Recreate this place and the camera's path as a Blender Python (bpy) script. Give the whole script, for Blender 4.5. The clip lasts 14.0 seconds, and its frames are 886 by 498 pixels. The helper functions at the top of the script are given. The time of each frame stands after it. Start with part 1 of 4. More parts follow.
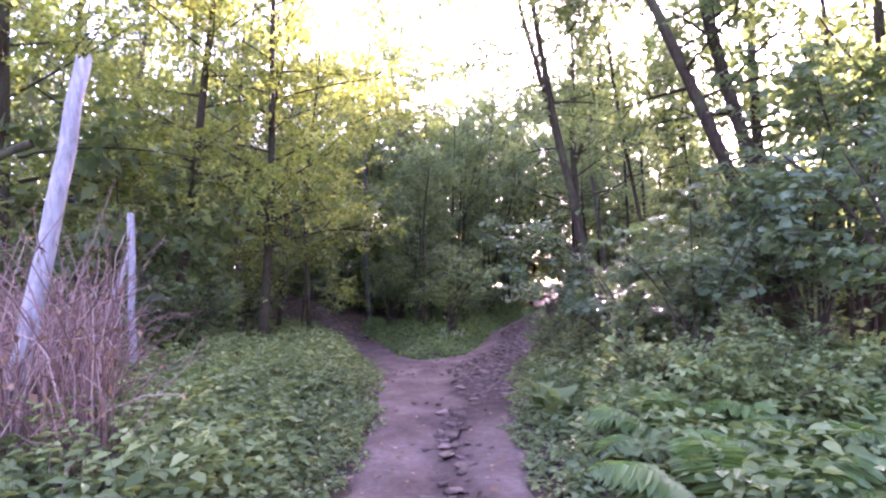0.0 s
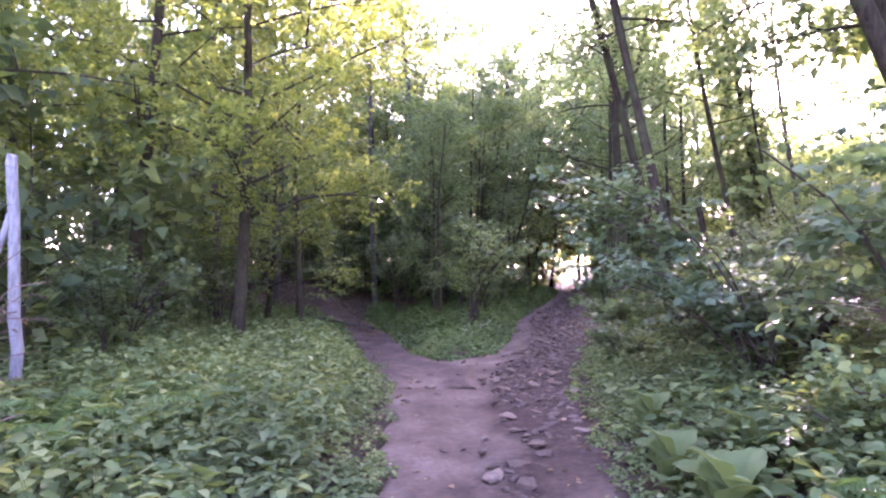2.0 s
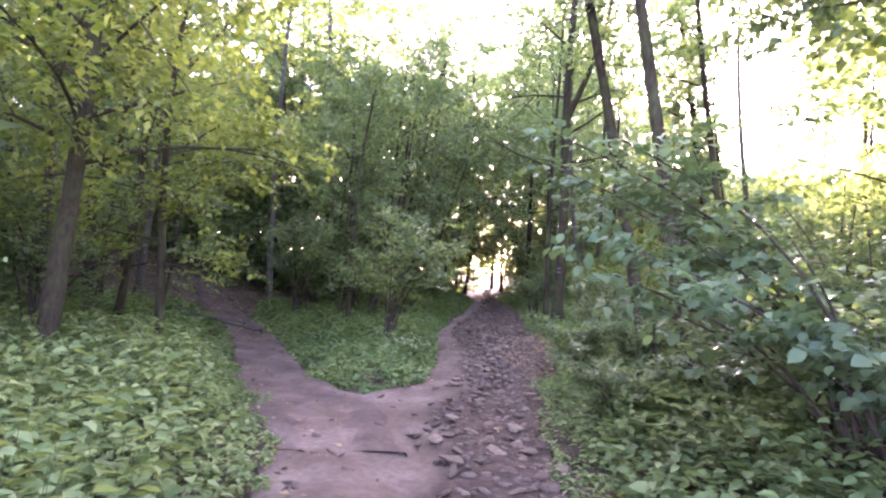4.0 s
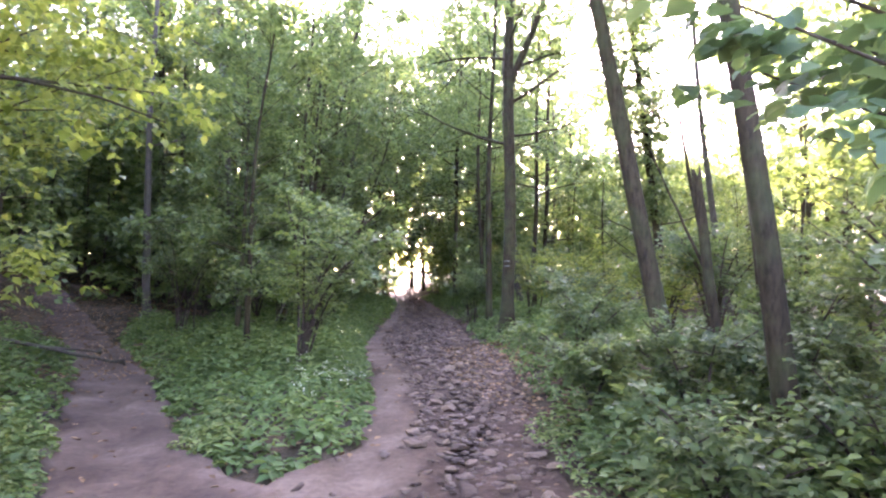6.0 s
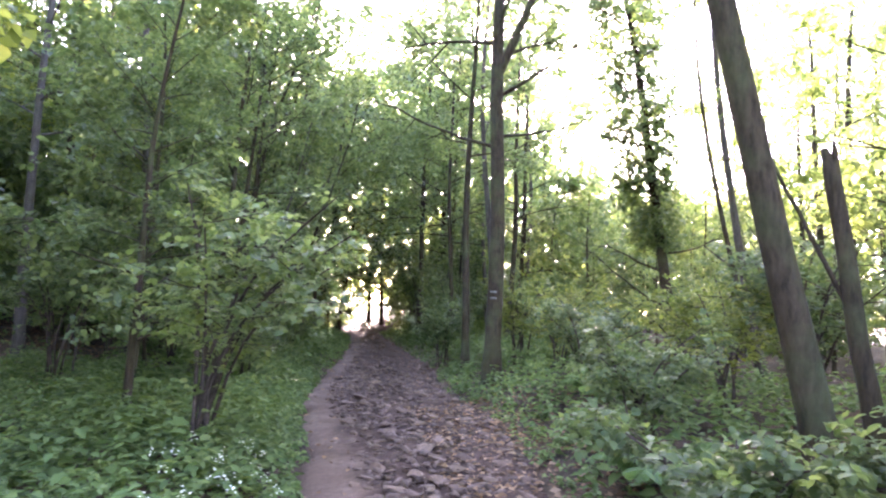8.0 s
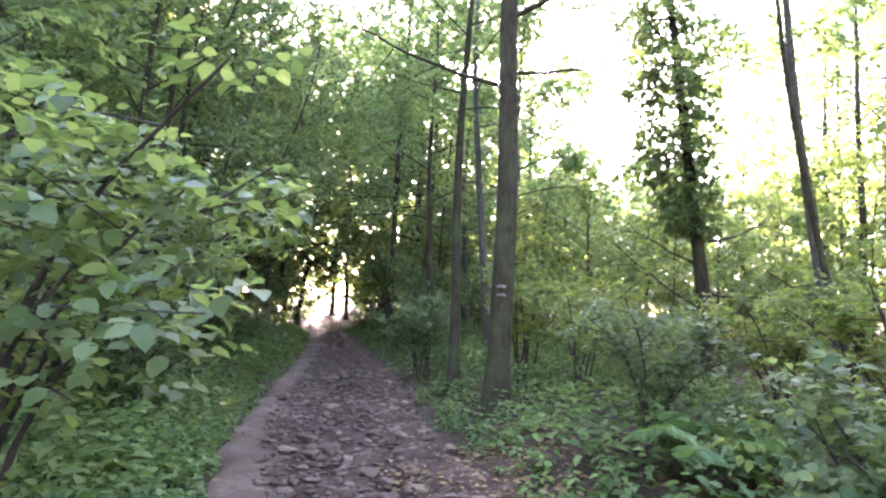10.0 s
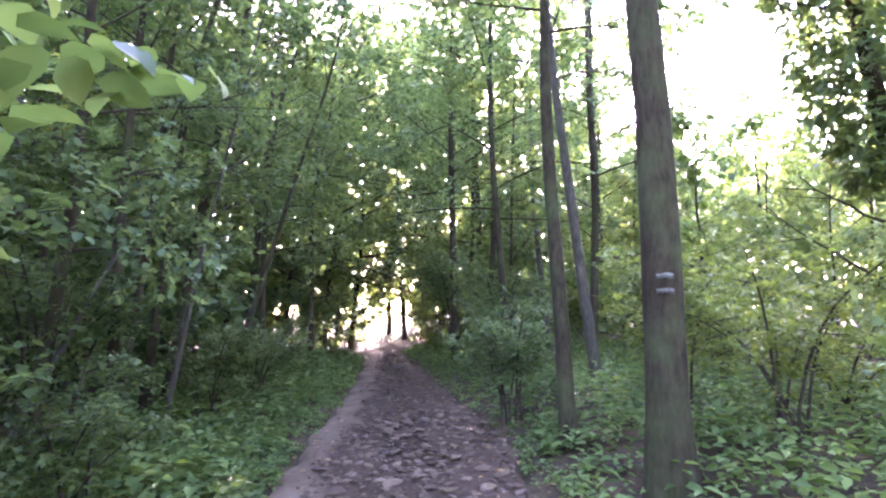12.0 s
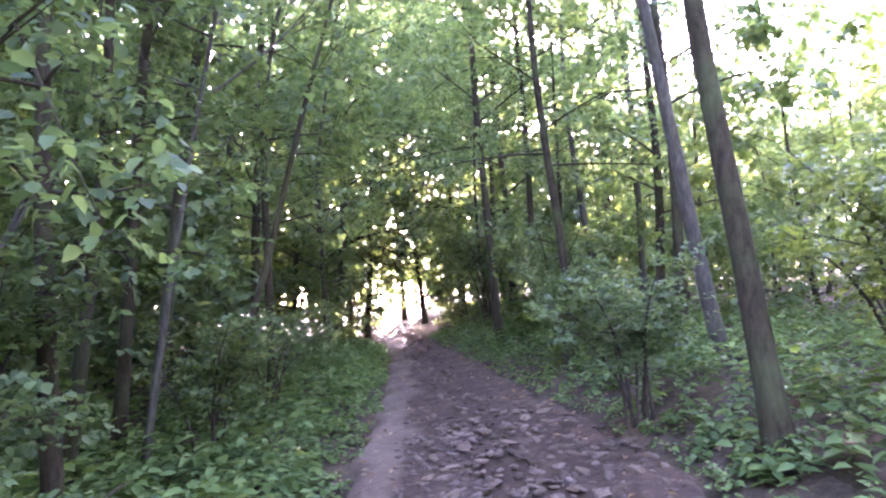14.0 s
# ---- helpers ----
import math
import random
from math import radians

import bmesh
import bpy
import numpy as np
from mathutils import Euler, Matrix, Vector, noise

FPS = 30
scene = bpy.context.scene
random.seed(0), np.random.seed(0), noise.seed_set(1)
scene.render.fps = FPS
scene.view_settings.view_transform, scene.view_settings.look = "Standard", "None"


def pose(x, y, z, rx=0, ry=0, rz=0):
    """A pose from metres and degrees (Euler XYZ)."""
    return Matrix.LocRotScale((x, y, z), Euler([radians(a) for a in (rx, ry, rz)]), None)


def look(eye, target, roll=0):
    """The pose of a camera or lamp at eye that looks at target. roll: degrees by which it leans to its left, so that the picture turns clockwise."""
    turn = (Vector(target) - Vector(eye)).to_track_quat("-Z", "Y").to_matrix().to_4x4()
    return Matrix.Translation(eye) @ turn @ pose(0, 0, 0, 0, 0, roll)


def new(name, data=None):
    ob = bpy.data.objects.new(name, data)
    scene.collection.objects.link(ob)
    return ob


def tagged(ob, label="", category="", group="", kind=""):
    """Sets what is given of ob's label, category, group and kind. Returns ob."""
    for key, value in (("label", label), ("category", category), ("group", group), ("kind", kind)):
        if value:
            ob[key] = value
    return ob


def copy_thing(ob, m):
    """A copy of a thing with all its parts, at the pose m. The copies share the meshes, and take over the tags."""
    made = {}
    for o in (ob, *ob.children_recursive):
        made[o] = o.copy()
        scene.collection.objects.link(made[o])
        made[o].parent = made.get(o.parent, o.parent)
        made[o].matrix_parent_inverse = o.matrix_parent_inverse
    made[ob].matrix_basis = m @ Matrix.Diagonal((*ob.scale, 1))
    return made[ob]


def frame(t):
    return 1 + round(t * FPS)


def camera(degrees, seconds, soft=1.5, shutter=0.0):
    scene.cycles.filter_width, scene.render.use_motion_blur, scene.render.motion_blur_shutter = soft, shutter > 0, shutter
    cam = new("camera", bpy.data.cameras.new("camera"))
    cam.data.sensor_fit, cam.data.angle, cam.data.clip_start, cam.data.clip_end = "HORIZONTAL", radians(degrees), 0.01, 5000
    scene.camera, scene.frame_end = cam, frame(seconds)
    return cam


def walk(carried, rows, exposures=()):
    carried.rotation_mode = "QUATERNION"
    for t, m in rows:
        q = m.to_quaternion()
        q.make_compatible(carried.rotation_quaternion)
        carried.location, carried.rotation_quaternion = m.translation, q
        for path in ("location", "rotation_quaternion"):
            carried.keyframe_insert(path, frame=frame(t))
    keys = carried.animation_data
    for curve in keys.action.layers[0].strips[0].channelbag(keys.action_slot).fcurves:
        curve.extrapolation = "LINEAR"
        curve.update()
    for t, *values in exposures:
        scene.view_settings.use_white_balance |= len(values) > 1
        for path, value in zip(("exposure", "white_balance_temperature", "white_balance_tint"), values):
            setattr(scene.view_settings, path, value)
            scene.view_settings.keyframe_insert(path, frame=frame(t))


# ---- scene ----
SKY_STRENGTH, SUN_STRENGTH = 0.15, 5.0
EXPOSURES = [(0.0, 4.52, 5800, 74), (2.7, 4.88, 5850, 66), (4.8, 5.18, 6150, 50), (7.7, 5.28, 6050, 46), (9.8, 5.3, 6000, 37), (12.0, 5.68, 5750, 48), (14.0, 6.05, 5700, 56)]
cam = camera(75.0, 14.0, soft=2.3)
PATH = [
    (0, pose(0.000, 0.000, 1.477, 93.86, 1.21, 0.02)),
    (0.5, pose(-0.171, 0.712, 1.425, 93.57, -0.41, -0.57)),
    (1, pose(-0.306, 1.427, 1.404, 93.47, 0.93, -0.79)),
    (1.5, pose(-0.366, 2.137, 1.430, 93.97, 1.57, -0.29)),
    (2, pose(-0.313, 2.819, 1.460, 92.08, 1.20, 0.75)),
    (2.5, pose(-0.352, 3.492, 1.476, 92.92, 1.50, -2.29)),
    (2.7, pose(-0.365, 3.754, 1.456, 92.70, -0.58, -2.75)),
    (4.8, pose(-0.610, 6.442, 1.439, 92.38, -3.81, -12.01)),
    (5, pose(-0.587, 6.706, 1.455, 92.41, -3.66, -12.95)),
    (5.5, pose(-0.480, 7.379, 1.432, 91.55, -0.56, -15.50)),
    (6, pose(-0.422, 8.060, 1.417, 92.53, -1.29, -17.45)),
    (6.5, pose(-0.334, 8.721, 1.484, 92.08, -6.48, -22.84)),
    (7, pose(-0.122, 9.355, 1.481, 93.72, -0.88, -22.83)),
    (7.5, pose(0.008, 10.009, 1.375, 95.14, -3.15, -22.26)),
    (7.7, pose(0.083, 10.266, 1.386, 95.56, -2.47, -21.64)),
    (9.8, pose(0.927, 13.029, 1.455, 96.92, -2.96, -23.43)),
    (10, pose(1.000, 13.303, 1.489, 95.38, -3.34, -25.01)),
    (10.5, pose(1.273, 13.976, 1.491, 95.85, -2.13, -26.03)),
    (11, pose(1.545, 14.636, 1.484, 95.74, -5.52, -26.49)),
    (11.5, pose(1.703, 15.332, 1.487, 95.47, -3.92, -24.21)),
    (12, pose(1.795, 15.990, 1.478, 96.53, 0.54, -19.31)),
    (12.5, pose(1.776, 16.563, 1.426, 96.48, -0.21, -19.35)),
    (13, pose(1.731, 17.065, 1.365, 95.60, 2.09, -18.36)),
    (13.5, pose(1.713, 17.649, 1.372, 95.99, 2.58, -18.31)),
    (14, pose(1.799, 18.275, 1.367, 94.92, 4.55, -19.10)),
]
walk(cam, PATH, exposures=EXPOSURES)

# ---- light ----
SUN_AZ, SUN_EL = 20.0, 19.5          # degrees east of the walk's first heading, and above the horizon
world = bpy.data.worlds.new("sky_world")
scene.world = world
world.use_nodes = True
wn = world.node_tree
wn.nodes.clear()
sky = wn.nodes.new("ShaderNodeTexSky")
sky.sky_type = "NISHITA"
sky.sun_disc = False
sky.sun_elevation, sky.sun_rotation = radians(SUN_EL), radians(SUN_AZ)
sky.dust_density, sky.air_density, sky.ozone_density = 2.0, 1.0, 1.0
bg = wn.nodes.new("ShaderNodeBackground")
bg.inputs["Strength"].default_value = SKY_STRENGTH
wo = wn.nodes.new("ShaderNodeOutputWorld")
wn.links.new(sky.outputs[0], bg.inputs["Color"])
wn.links.new(bg.outputs[0], wo.inputs["Surface"])

sun_data = bpy.data.lights.new("sun", "SUN")
sun_data.energy, sun_data.angle, sun_data.color = SUN_STRENGTH, radians(0.6), (1.0, 0.88, 0.70)
sun = new("sun", sun_data)
sun_way = Vector((math.sin(radians(SUN_AZ)) * math.cos(radians(SUN_EL)), math.cos(radians(SUN_AZ)) * math.cos(radians(SUN_EL)), math.sin(radians(SUN_EL))))
sun.matrix_world = look(sun_way * 60, (0, 0, 0))


# ---- materials ----
def node_material(name):
    m = bpy.data.materials.new(name)
    m.use_nodes = True
    nt = m.node_tree
    nt.nodes.clear()
    out = nt.nodes.new("ShaderNodeOutputMaterial")
    return m, nt, out


def ramp(nt, source, stops):
    r = nt.nodes.new("ShaderNodeValToRGB")
    e = r.color_ramp.elements
    while len(e) < len(stops):
        e.new(0.5)
    for k, (p, c) in enumerate(stops):
        e[k].position, e[k].color = p, (*c, 1)
    nt.links.new(source, r.inputs[0])
    return r.outputs[0]


def noise_at(nt, scale, detail=4.0, rough=0.6, stretch=None):
    g = nt.nodes.new("ShaderNodeNewGeometry")
    n = nt.nodes.new("ShaderNodeTexNoise")
    n.inputs["Scale"].default_value, n.inputs["Detail"].default_value, n.inputs["Roughness"].default_value = scale, detail, rough
    if stretch:
        mp = nt.nodes.new("ShaderNodeMapping")
        mp.inputs["Scale"].default_value = stretch
        nt.links.new(g.outputs["Position"], mp.inputs[0])
        nt.links.new(mp.outputs[0], n.inputs["Vector"])
    else:
        nt.links.new(g.outputs["Position"], n.inputs["Vector"])
    return n.outputs["Fac"]


def mix_colour(nt, fac, a, b, mode="MIX"):
    m = nt.nodes.new("ShaderNodeMix")
    m.data_type, m.blend_type = "RGBA", mode
    for sock, v in ((m.inputs[0], fac), (m.inputs[6], a), (m.inputs[7], b)):
        if isinstance(v, (int, float)):
            sock.default_value = v
        elif isinstance(v, tuple):
            sock.default_value = (*v, 1)
        else:
            nt.links.new(v, sock)
    return m.outputs[2]


def bumped(nt, height, strength, distance):
    b = nt.nodes.new("ShaderNodeBump")
    b.inputs["Strength"].default_value, b.inputs["Distance"].default_value = strength, distance
    nt.links.new(height, b.inputs["Height"])
    return b.outputs[0]


def surface(nt, out, colour, rough, normal=None, spec=0.3):
    p = nt.nodes.new("ShaderNodeBsdfPrincipled")
    if isinstance(colour, tuple):
        p.inputs["Base Color"].default_value = (*colour, 1)
    else:
        nt.links.new(colour, p.inputs["Base Color"])
    p.inputs["Roughness"].default_value = rough
    p.inputs["Specular IOR Level"].default_value = spec
    if normal is not None:
        nt.links.new(normal, p.inputs["Normal"])
    nt.links.new(p.outputs[0], out.inputs["Surface"])
    return p


def leaf_material(name, dark, mid, light, through_share=0.45, rough=0.45, spec=0.35):
    m, nt, out = node_material(name)
    g = nt.nodes.new("ShaderNodeNewGeometry")
    tone = ramp(nt, g.outputs["Random Per Island"], ((0.0, dark), (0.55, mid), (1.0, light)))
    patch = ramp(nt, noise_at(nt, 0.7, 2.0), ((0.3, (0.72, 0.75, 0.75)), (0.7, (1.2, 1.15, 1.0))))
    colour = mix_colour(nt, 1.0, tone, patch, "MULTIPLY")
    p = nt.nodes.new("ShaderNodeBsdfPrincipled")
    p.inputs["Roughness"].default_value, p.inputs["Specular IOR Level"].default_value = rough, spec
    nt.links.new(colour, p.inputs["Base Color"])
    t = nt.nodes.new("ShaderNodeBsdfTranslucent")
    warm = mix_colour(nt, 1.0, colour, (1.9, 1.8, 1.1), "MULTIPLY")
    nt.links.new(warm, t.inputs["Color"])
    mx = nt.nodes.new("ShaderNodeMixShader")
    mx.inputs[0].default_value = through_share
    nt.links.new(p.outputs[0], mx.inputs[1])
    nt.links.new(t.outputs[0], mx.inputs[2])
    nt.links.new(mx.outputs[0], out.inputs["Surface"])
    return m


def bark_material(name, dark, light, moss=0.25):
    m, nt, out = node_material(name)
    ridges = noise_at(nt, 9.0, 6.0, 0.65, (3.0, 3.0, 0.8))
    base = ramp(nt, ridges, ((0.3, dark), (0.7, light)))
    spots = ramp(nt, noise_at(nt, 3.0, 5.0), ((0.45, (0, 0, 0)), (0.75, (moss, moss, moss))))
    colour = mix_colour(nt, spots, base, (0.075, 0.10, 0.035))
    surface(nt, out, colour, 0.9, bumped(nt, ridges, 0.6, 0.015), 0.15)
    return m


def speckled(name, stops, scale, rough=0.95, bump=0.6, dist=0.02, spec=0.15, fine=None):
    m, nt, out = node_material(name)
    n = noise_at(nt, scale, 6.0, 0.62)
    colour = ramp(nt, n, stops)
    if fine:
        f = ramp(nt, noise_at(nt, scale * 14, 3.0), fine)
        colour = mix_colour(nt, 1.0, colour, f, "MULTIPLY")
    h = noise_at(nt, scale * 5, 6.0, 0.7)
    surface(nt, out, colour, rough, bumped(nt, h, bump, dist), spec)
    return m


def pieces_material(name, a, b, c, rough=0.85, islands=False):
    m, nt, out = node_material(name)
    if islands:
        r = nt.nodes.new("ShaderNodeNewGeometry").outputs["Random Per Island"]
    else:
        r = nt.nodes.new("ShaderNodeObjectInfo").outputs["Random"]
    tone = ramp(nt, r, ((0.0, a), (0.5, b), (1.0, c)))
    grain = ramp(nt, noise_at(nt, 30.0, 5.0), ((0.3, (0.7, 0.7, 0.7)), (0.7, (1.2, 1.2, 1.2))))
    surface(nt, out, mix_colour(nt, 1.0, tone, grain, "MULTIPLY"), rough, bumped(nt, noise_at(nt, 60.0, 4.0), 0.5, 0.01), 0.25)
    return m


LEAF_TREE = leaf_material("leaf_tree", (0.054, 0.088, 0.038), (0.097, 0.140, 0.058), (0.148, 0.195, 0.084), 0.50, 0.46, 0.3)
# tree leaves again, lighter and yellower: sunlight put into the colour, strong then mild
LEAF_SUN_TINT = leaf_material("leaf_sun_tint", (0.084, 0.118, 0.028), (0.142, 0.182, 0.044), (0.210, 0.240, 0.072), 0.55)
LEAF_MILD_SUN_TINT = leaf_material("leaf_mild_sun_tint", (0.072, 0.110, 0.038), (0.118, 0.165, 0.058), (0.180, 0.222, 0.092), 0.53)
LEAF_HAZEL = leaf_material("leaf_hazel", (0.060, 0.100, 0.046), (0.090, 0.140, 0.066), (0.130, 0.180, 0.092), 0.42, 0.48, 0.3)
LEAF_HERB = leaf_material("leaf_herb", (0.070, 0.106, 0.037), (0.116, 0.164, 0.057), (0.198, 0.240, 0.100), 0.34, 0.6, 0.2)
LEAF_ISLAND = leaf_material("leaf_island", (0.062, 0.105, 0.036), (0.102, 0.158, 0.052), (0.155, 0.215, 0.078), 0.34, 0.6, 0.18)
LEAF_DEAD = leaf_material("leaf_dead", (0.10, 0.06, 0.035), (0.19, 0.115, 0.065), (0.30, 0.20, 0.13), 0.15, 0.8, 0.1)
LEAF_FERN = leaf_material("leaf_fern", (0.07, 0.13, 0.035), (0.10, 0.175, 0.05), (0.14, 0.22, 0.07), 0.4)
PETAL = leaf_material("petal", (0.55, 0.56, 0.52), (0.65, 0.66, 0.62), (0.75, 0.75, 0.72), 0.3)
BARK = bark_material("bark", (0.018, 0.013, 0.008), (0.062, 0.045, 0.026), 0.5)
BARK_PALE = bark_material("bark_pale", (0.042, 0.035, 0.027), (0.110, 0.092, 0.072), 0.25)
TWIG = speckled("twig", ((0.35, (0.035, 0.026, 0.018)), (0.7, (0.085, 0.064, 0.045))), 14.0)
STEM = speckled("stem", ((0.35, (0.07, 0.10, 0.035)), (0.7, (0.12, 0.15, 0.06))), 20.0)
DRY_STEM = pieces_material("dry_stem", (0.10, 0.050, 0.036), (0.20, 0.115, 0.085), (0.36, 0.25, 0.19), islands=True)
POST_WOOD = bark_material("post_wood", (0.17, 0.155, 0.145), (0.36, 0.34, 0.325), 0.10)
WIRE = speckled("wire", ((0.3, (0.10, 0.09, 0.085)), (0.7, (0.2, 0.18, 0.17))), 40.0, 0.6)
SOIL = speckled("trodden_soil", ((0.28, (0.046, 0.029, 0.021)), (0.5, (0.090, 0.060, 0.044)), (0.72, (0.165, 0.118, 0.090))), 1.3,
                bump=0.5, dist=0.03, fine=((0.3, (0.78, 0.78, 0.78)), (0.7, (1.15, 1.15, 1.15))))


def path_material():
    """Trodden soil, with dark crumbled rubble where the mesh says that stones lie."""
    m, nt, out = node_material("path_soil")
    big, grit = noise_at(nt, 1.3, 6.0, 0.62), noise_at(nt, 18.0, 4.0)
    bare = ramp(nt, big, ((0.28, (0.064, 0.042, 0.029)), (0.46, (0.115, 0.078, 0.055)), (0.68, (0.178, 0.126, 0.092))))
    rubble = ramp(nt, noise_at(nt, 7.0, 6.0, 0.7), ((0.3, (0.034, 0.020, 0.014)), (0.55, (0.070, 0.044, 0.030)), (0.8, (0.125, 0.083, 0.058))))
    a = nt.nodes.new("ShaderNodeAttribute")
    a.attribute_name = "rubble"
    mixed = mix_colour(nt, a.outputs["Fac"], bare, rubble)
    fine = ramp(nt, grit, ((0.3, (0.78, 0.78, 0.78)), (0.7, (1.18, 1.18, 1.18))))
    surface(nt, out, mix_colour(nt, 1.0, mixed, fine, "MULTIPLY"), 0.95, bumped(nt, noise_at(nt, 11.0, 7.0, 0.72), 0.7, 0.035), 0.12)
    return m


PATH_SOIL = path_material()
EARTH = speckled("forest_floor", ((0.3, (0.030, 0.024, 0.016)), (0.5, (0.065, 0.048, 0.030)), (0.75, (0.13, 0.085, 0.055))), 2.2,
                 bump=1.0, dist=0.05, fine=((0.3, (0.6, 0.6, 0.6)), (0.7, (1.35, 1.3, 1.2))))
STONE = pieces_material("shale", (0.070, 0.044, 0.030), (0.118, 0.077, 0.050), (0.174, 0.118, 0.080))
GRAVEL = pieces_material("gravel", (0.066, 0.042, 0.028), (0.100, 0.065, 0.046), (0.155, 0.106, 0.077), islands=True)
WHITE_PAINT = speckled("white_paint", ((0.38, (0.060, 0.052, 0.040)), (0.70, (0.23, 0.225, 0.195))), 22.0, 0.8)


# ---- shapes ----
def np_mesh(name, verts, faces):
    verts, faces = np.asarray(verts, np.float32), np.asarray(faces, np.int32)
    k = faces.shape[1]
    me = bpy.data.meshes.new(name)
    me.vertices.add(len(verts))
    me.vertices.foreach_set("co", verts.ravel())
    me.loops.add(faces.size)
    me.loops.foreach_set("vertex_index", faces.ravel())
    me.polygons.add(len(faces))
    me.polygons.foreach_set("loop_start", np.arange(0, faces.size, k, dtype=np.int32))
    me.update(calc_edges=True)
    return me


def smooth(me):
    me.polygons.foreach_set("use_smooth", np.ones(len(me.polygons), bool))
    return me


def mesh_part(name, me, material, parent=None, label=""):
    if not me.materials:
        me.materials.append(material)
    ob = new(name, me)
    ob.parent = parent
    if label:
        ob["label"] = label
    return ob


def unit(a):
    return a / np.maximum(np.linalg.norm(a, axis=-1, keepdims=True), 1e-9)


def leaf_blades(base, way, up, length, width, droop=0.12, rounded=True, fine=False):
    """Vertices and quads of folded leaf blades: two halves that meet at the midrib."""
    base, way = np.asarray(base), unit(np.asarray(way))
    side = unit(np.cross(way, up))
    nrm = np.cross(side, way)
    n, L, W = len(base), np.asarray(length)[:, None], np.asarray(width)[:, None]
    if fine:
        along = (0, .16, .50, .52, .82, 1, .16, .50, .82)
        across = (0, .33, .47, 0, .27, 0, -.33, -.47, -.27)
        lift = (0, .07, .09, .02, .02, -droop, .07, .09, .02)
        quads = ((0, 1, 2, 3), (3, 2, 4, 5), (0, 3, 7, 6), (3, 5, 8, 7))
    elif rounded:
        along, across, lift = (0, .22, .62, 1, .62, .22), (0, .42, .40, 0, -.40, -.42), (0, .10, .04, -droop, .04, .10)
        quads = ((0, 1, 2, 3), (0, 3, 4, 5))
    else:
        along, across, lift = (0, .45, 1, .45), (0, .5, 0, -.5), (0, .08, -droop, .08)
        quads = ((0, 1, 2), (0, 2, 3))
    v = np.stack([base + way * L * a + side * W * c + nrm * L * l for a, c, l in zip(along, across, lift)], 1)
    f = (np.arange(n) * len(along))[:, None, None] + np.array(quads)[None]
    return v.reshape(-1, 3), f.reshape(-1, len(quads[0]))


def tubes(runs, sides):
    """One mesh of tapered tubes; each run is (points, radii)."""
    vs, fs, start = [], [], 0
    ang = np.arange(sides) * 2 * math.pi / sides
    for pts, rad in runs:
        pts, rad = np.asarray(pts, float), np.asarray(rad, float)
        d = unit(np.gradient(pts, axis=0))
        ref = np.where(np.abs(d[:, 2:3]) > 0.9, np.array([[1.0, 0, 0]]), np.array([[0, 0, 1.0]]))
        a = unit(np.cross(d, ref))
        b = np.cross(d, a)
        ring = pts[:, None] + rad[:, None, None] * (np.cos(ang)[None, :, None] * a[:, None] + np.sin(ang)[None, :, None] * b[:, None])
        vs.append(ring.reshape(-1, 3))
        m = len(pts)
        i, j = np.meshgrid(np.arange(m - 1), np.arange(sides), indexing="ij")
        q = np.stack([i * sides + j, i * sides + (j + 1) % sides, (i + 1) * sides + (j + 1) % sides, (i + 1) * sides + j], -1).reshape(-1, 4)
        fs.append(q + start)
        start += m * sides
    return np.concatenate(vs), np.concatenate(fs)


# ---- lie of the land ----
MAIN_L = np.array([(-30, -1.0), (0, -.82), (4, -.80), (5.2, -.75), (8, -.93), (10.3, -1.15), (11.5, -.9), (12.4, -.25), (12.8, .33), (13.5, .58), (16.5, 1.17),
                   (18.2, 1.35), (20.5, 1.76), (21.5, 2.07), (23.3, 2.6), (26, 3.5), (30, 4.6), (36.7, 6.1), (70, 13)])
MAIN_R = np.array([(-30, .5), (0, .6), (4, .61), (6, .72), (7.3, .85), (9, 1.07), (10.5, 1.26), (12.9, 2.05), (15.8, 3.1), (17.4, 3.5), (18.5, 3.55), (20.9, 4.2),
                   (21.9, 4.6), (24.9, 5.1), (29.4, 5.9), (38, 7.3), (70, 14.6)])
SIDE_L = np.array([(9.8, -1.0), (11.5, -1.5), (13.1, -1.95), (15.8, -2.5), (19, -3.35), (22.5, -4.8), (26, -6.4)])
SIDE_R = np.array([(9.8, 0), (12.1, -.3), (13.3, -.96), (17, -1.85), (19.1, -2.45), (22.5, -3.9), (26, -5.6)])


def edge(table, y):
    return np.interp(y, table[:, 0], table[:, 1])


def step(a, b, x):
    t = np.clip((x - a) / (b - a), 0, 1)
    return t * t * (3 - 2 * t)


def off_path(x, y):
    """Metres from the nearest path's edge; negative on a path."""
    main = np.maximum(edge(MAIN_L, y) - x, x - edge(MAIN_R, y))
    side = np.maximum(edge(SIDE_L, y) - x, x - edge(SIDE_R, y))
    side = np.where((y < 9.8) | (y > 26), 99.0, side)
    return np.minimum(main, side)


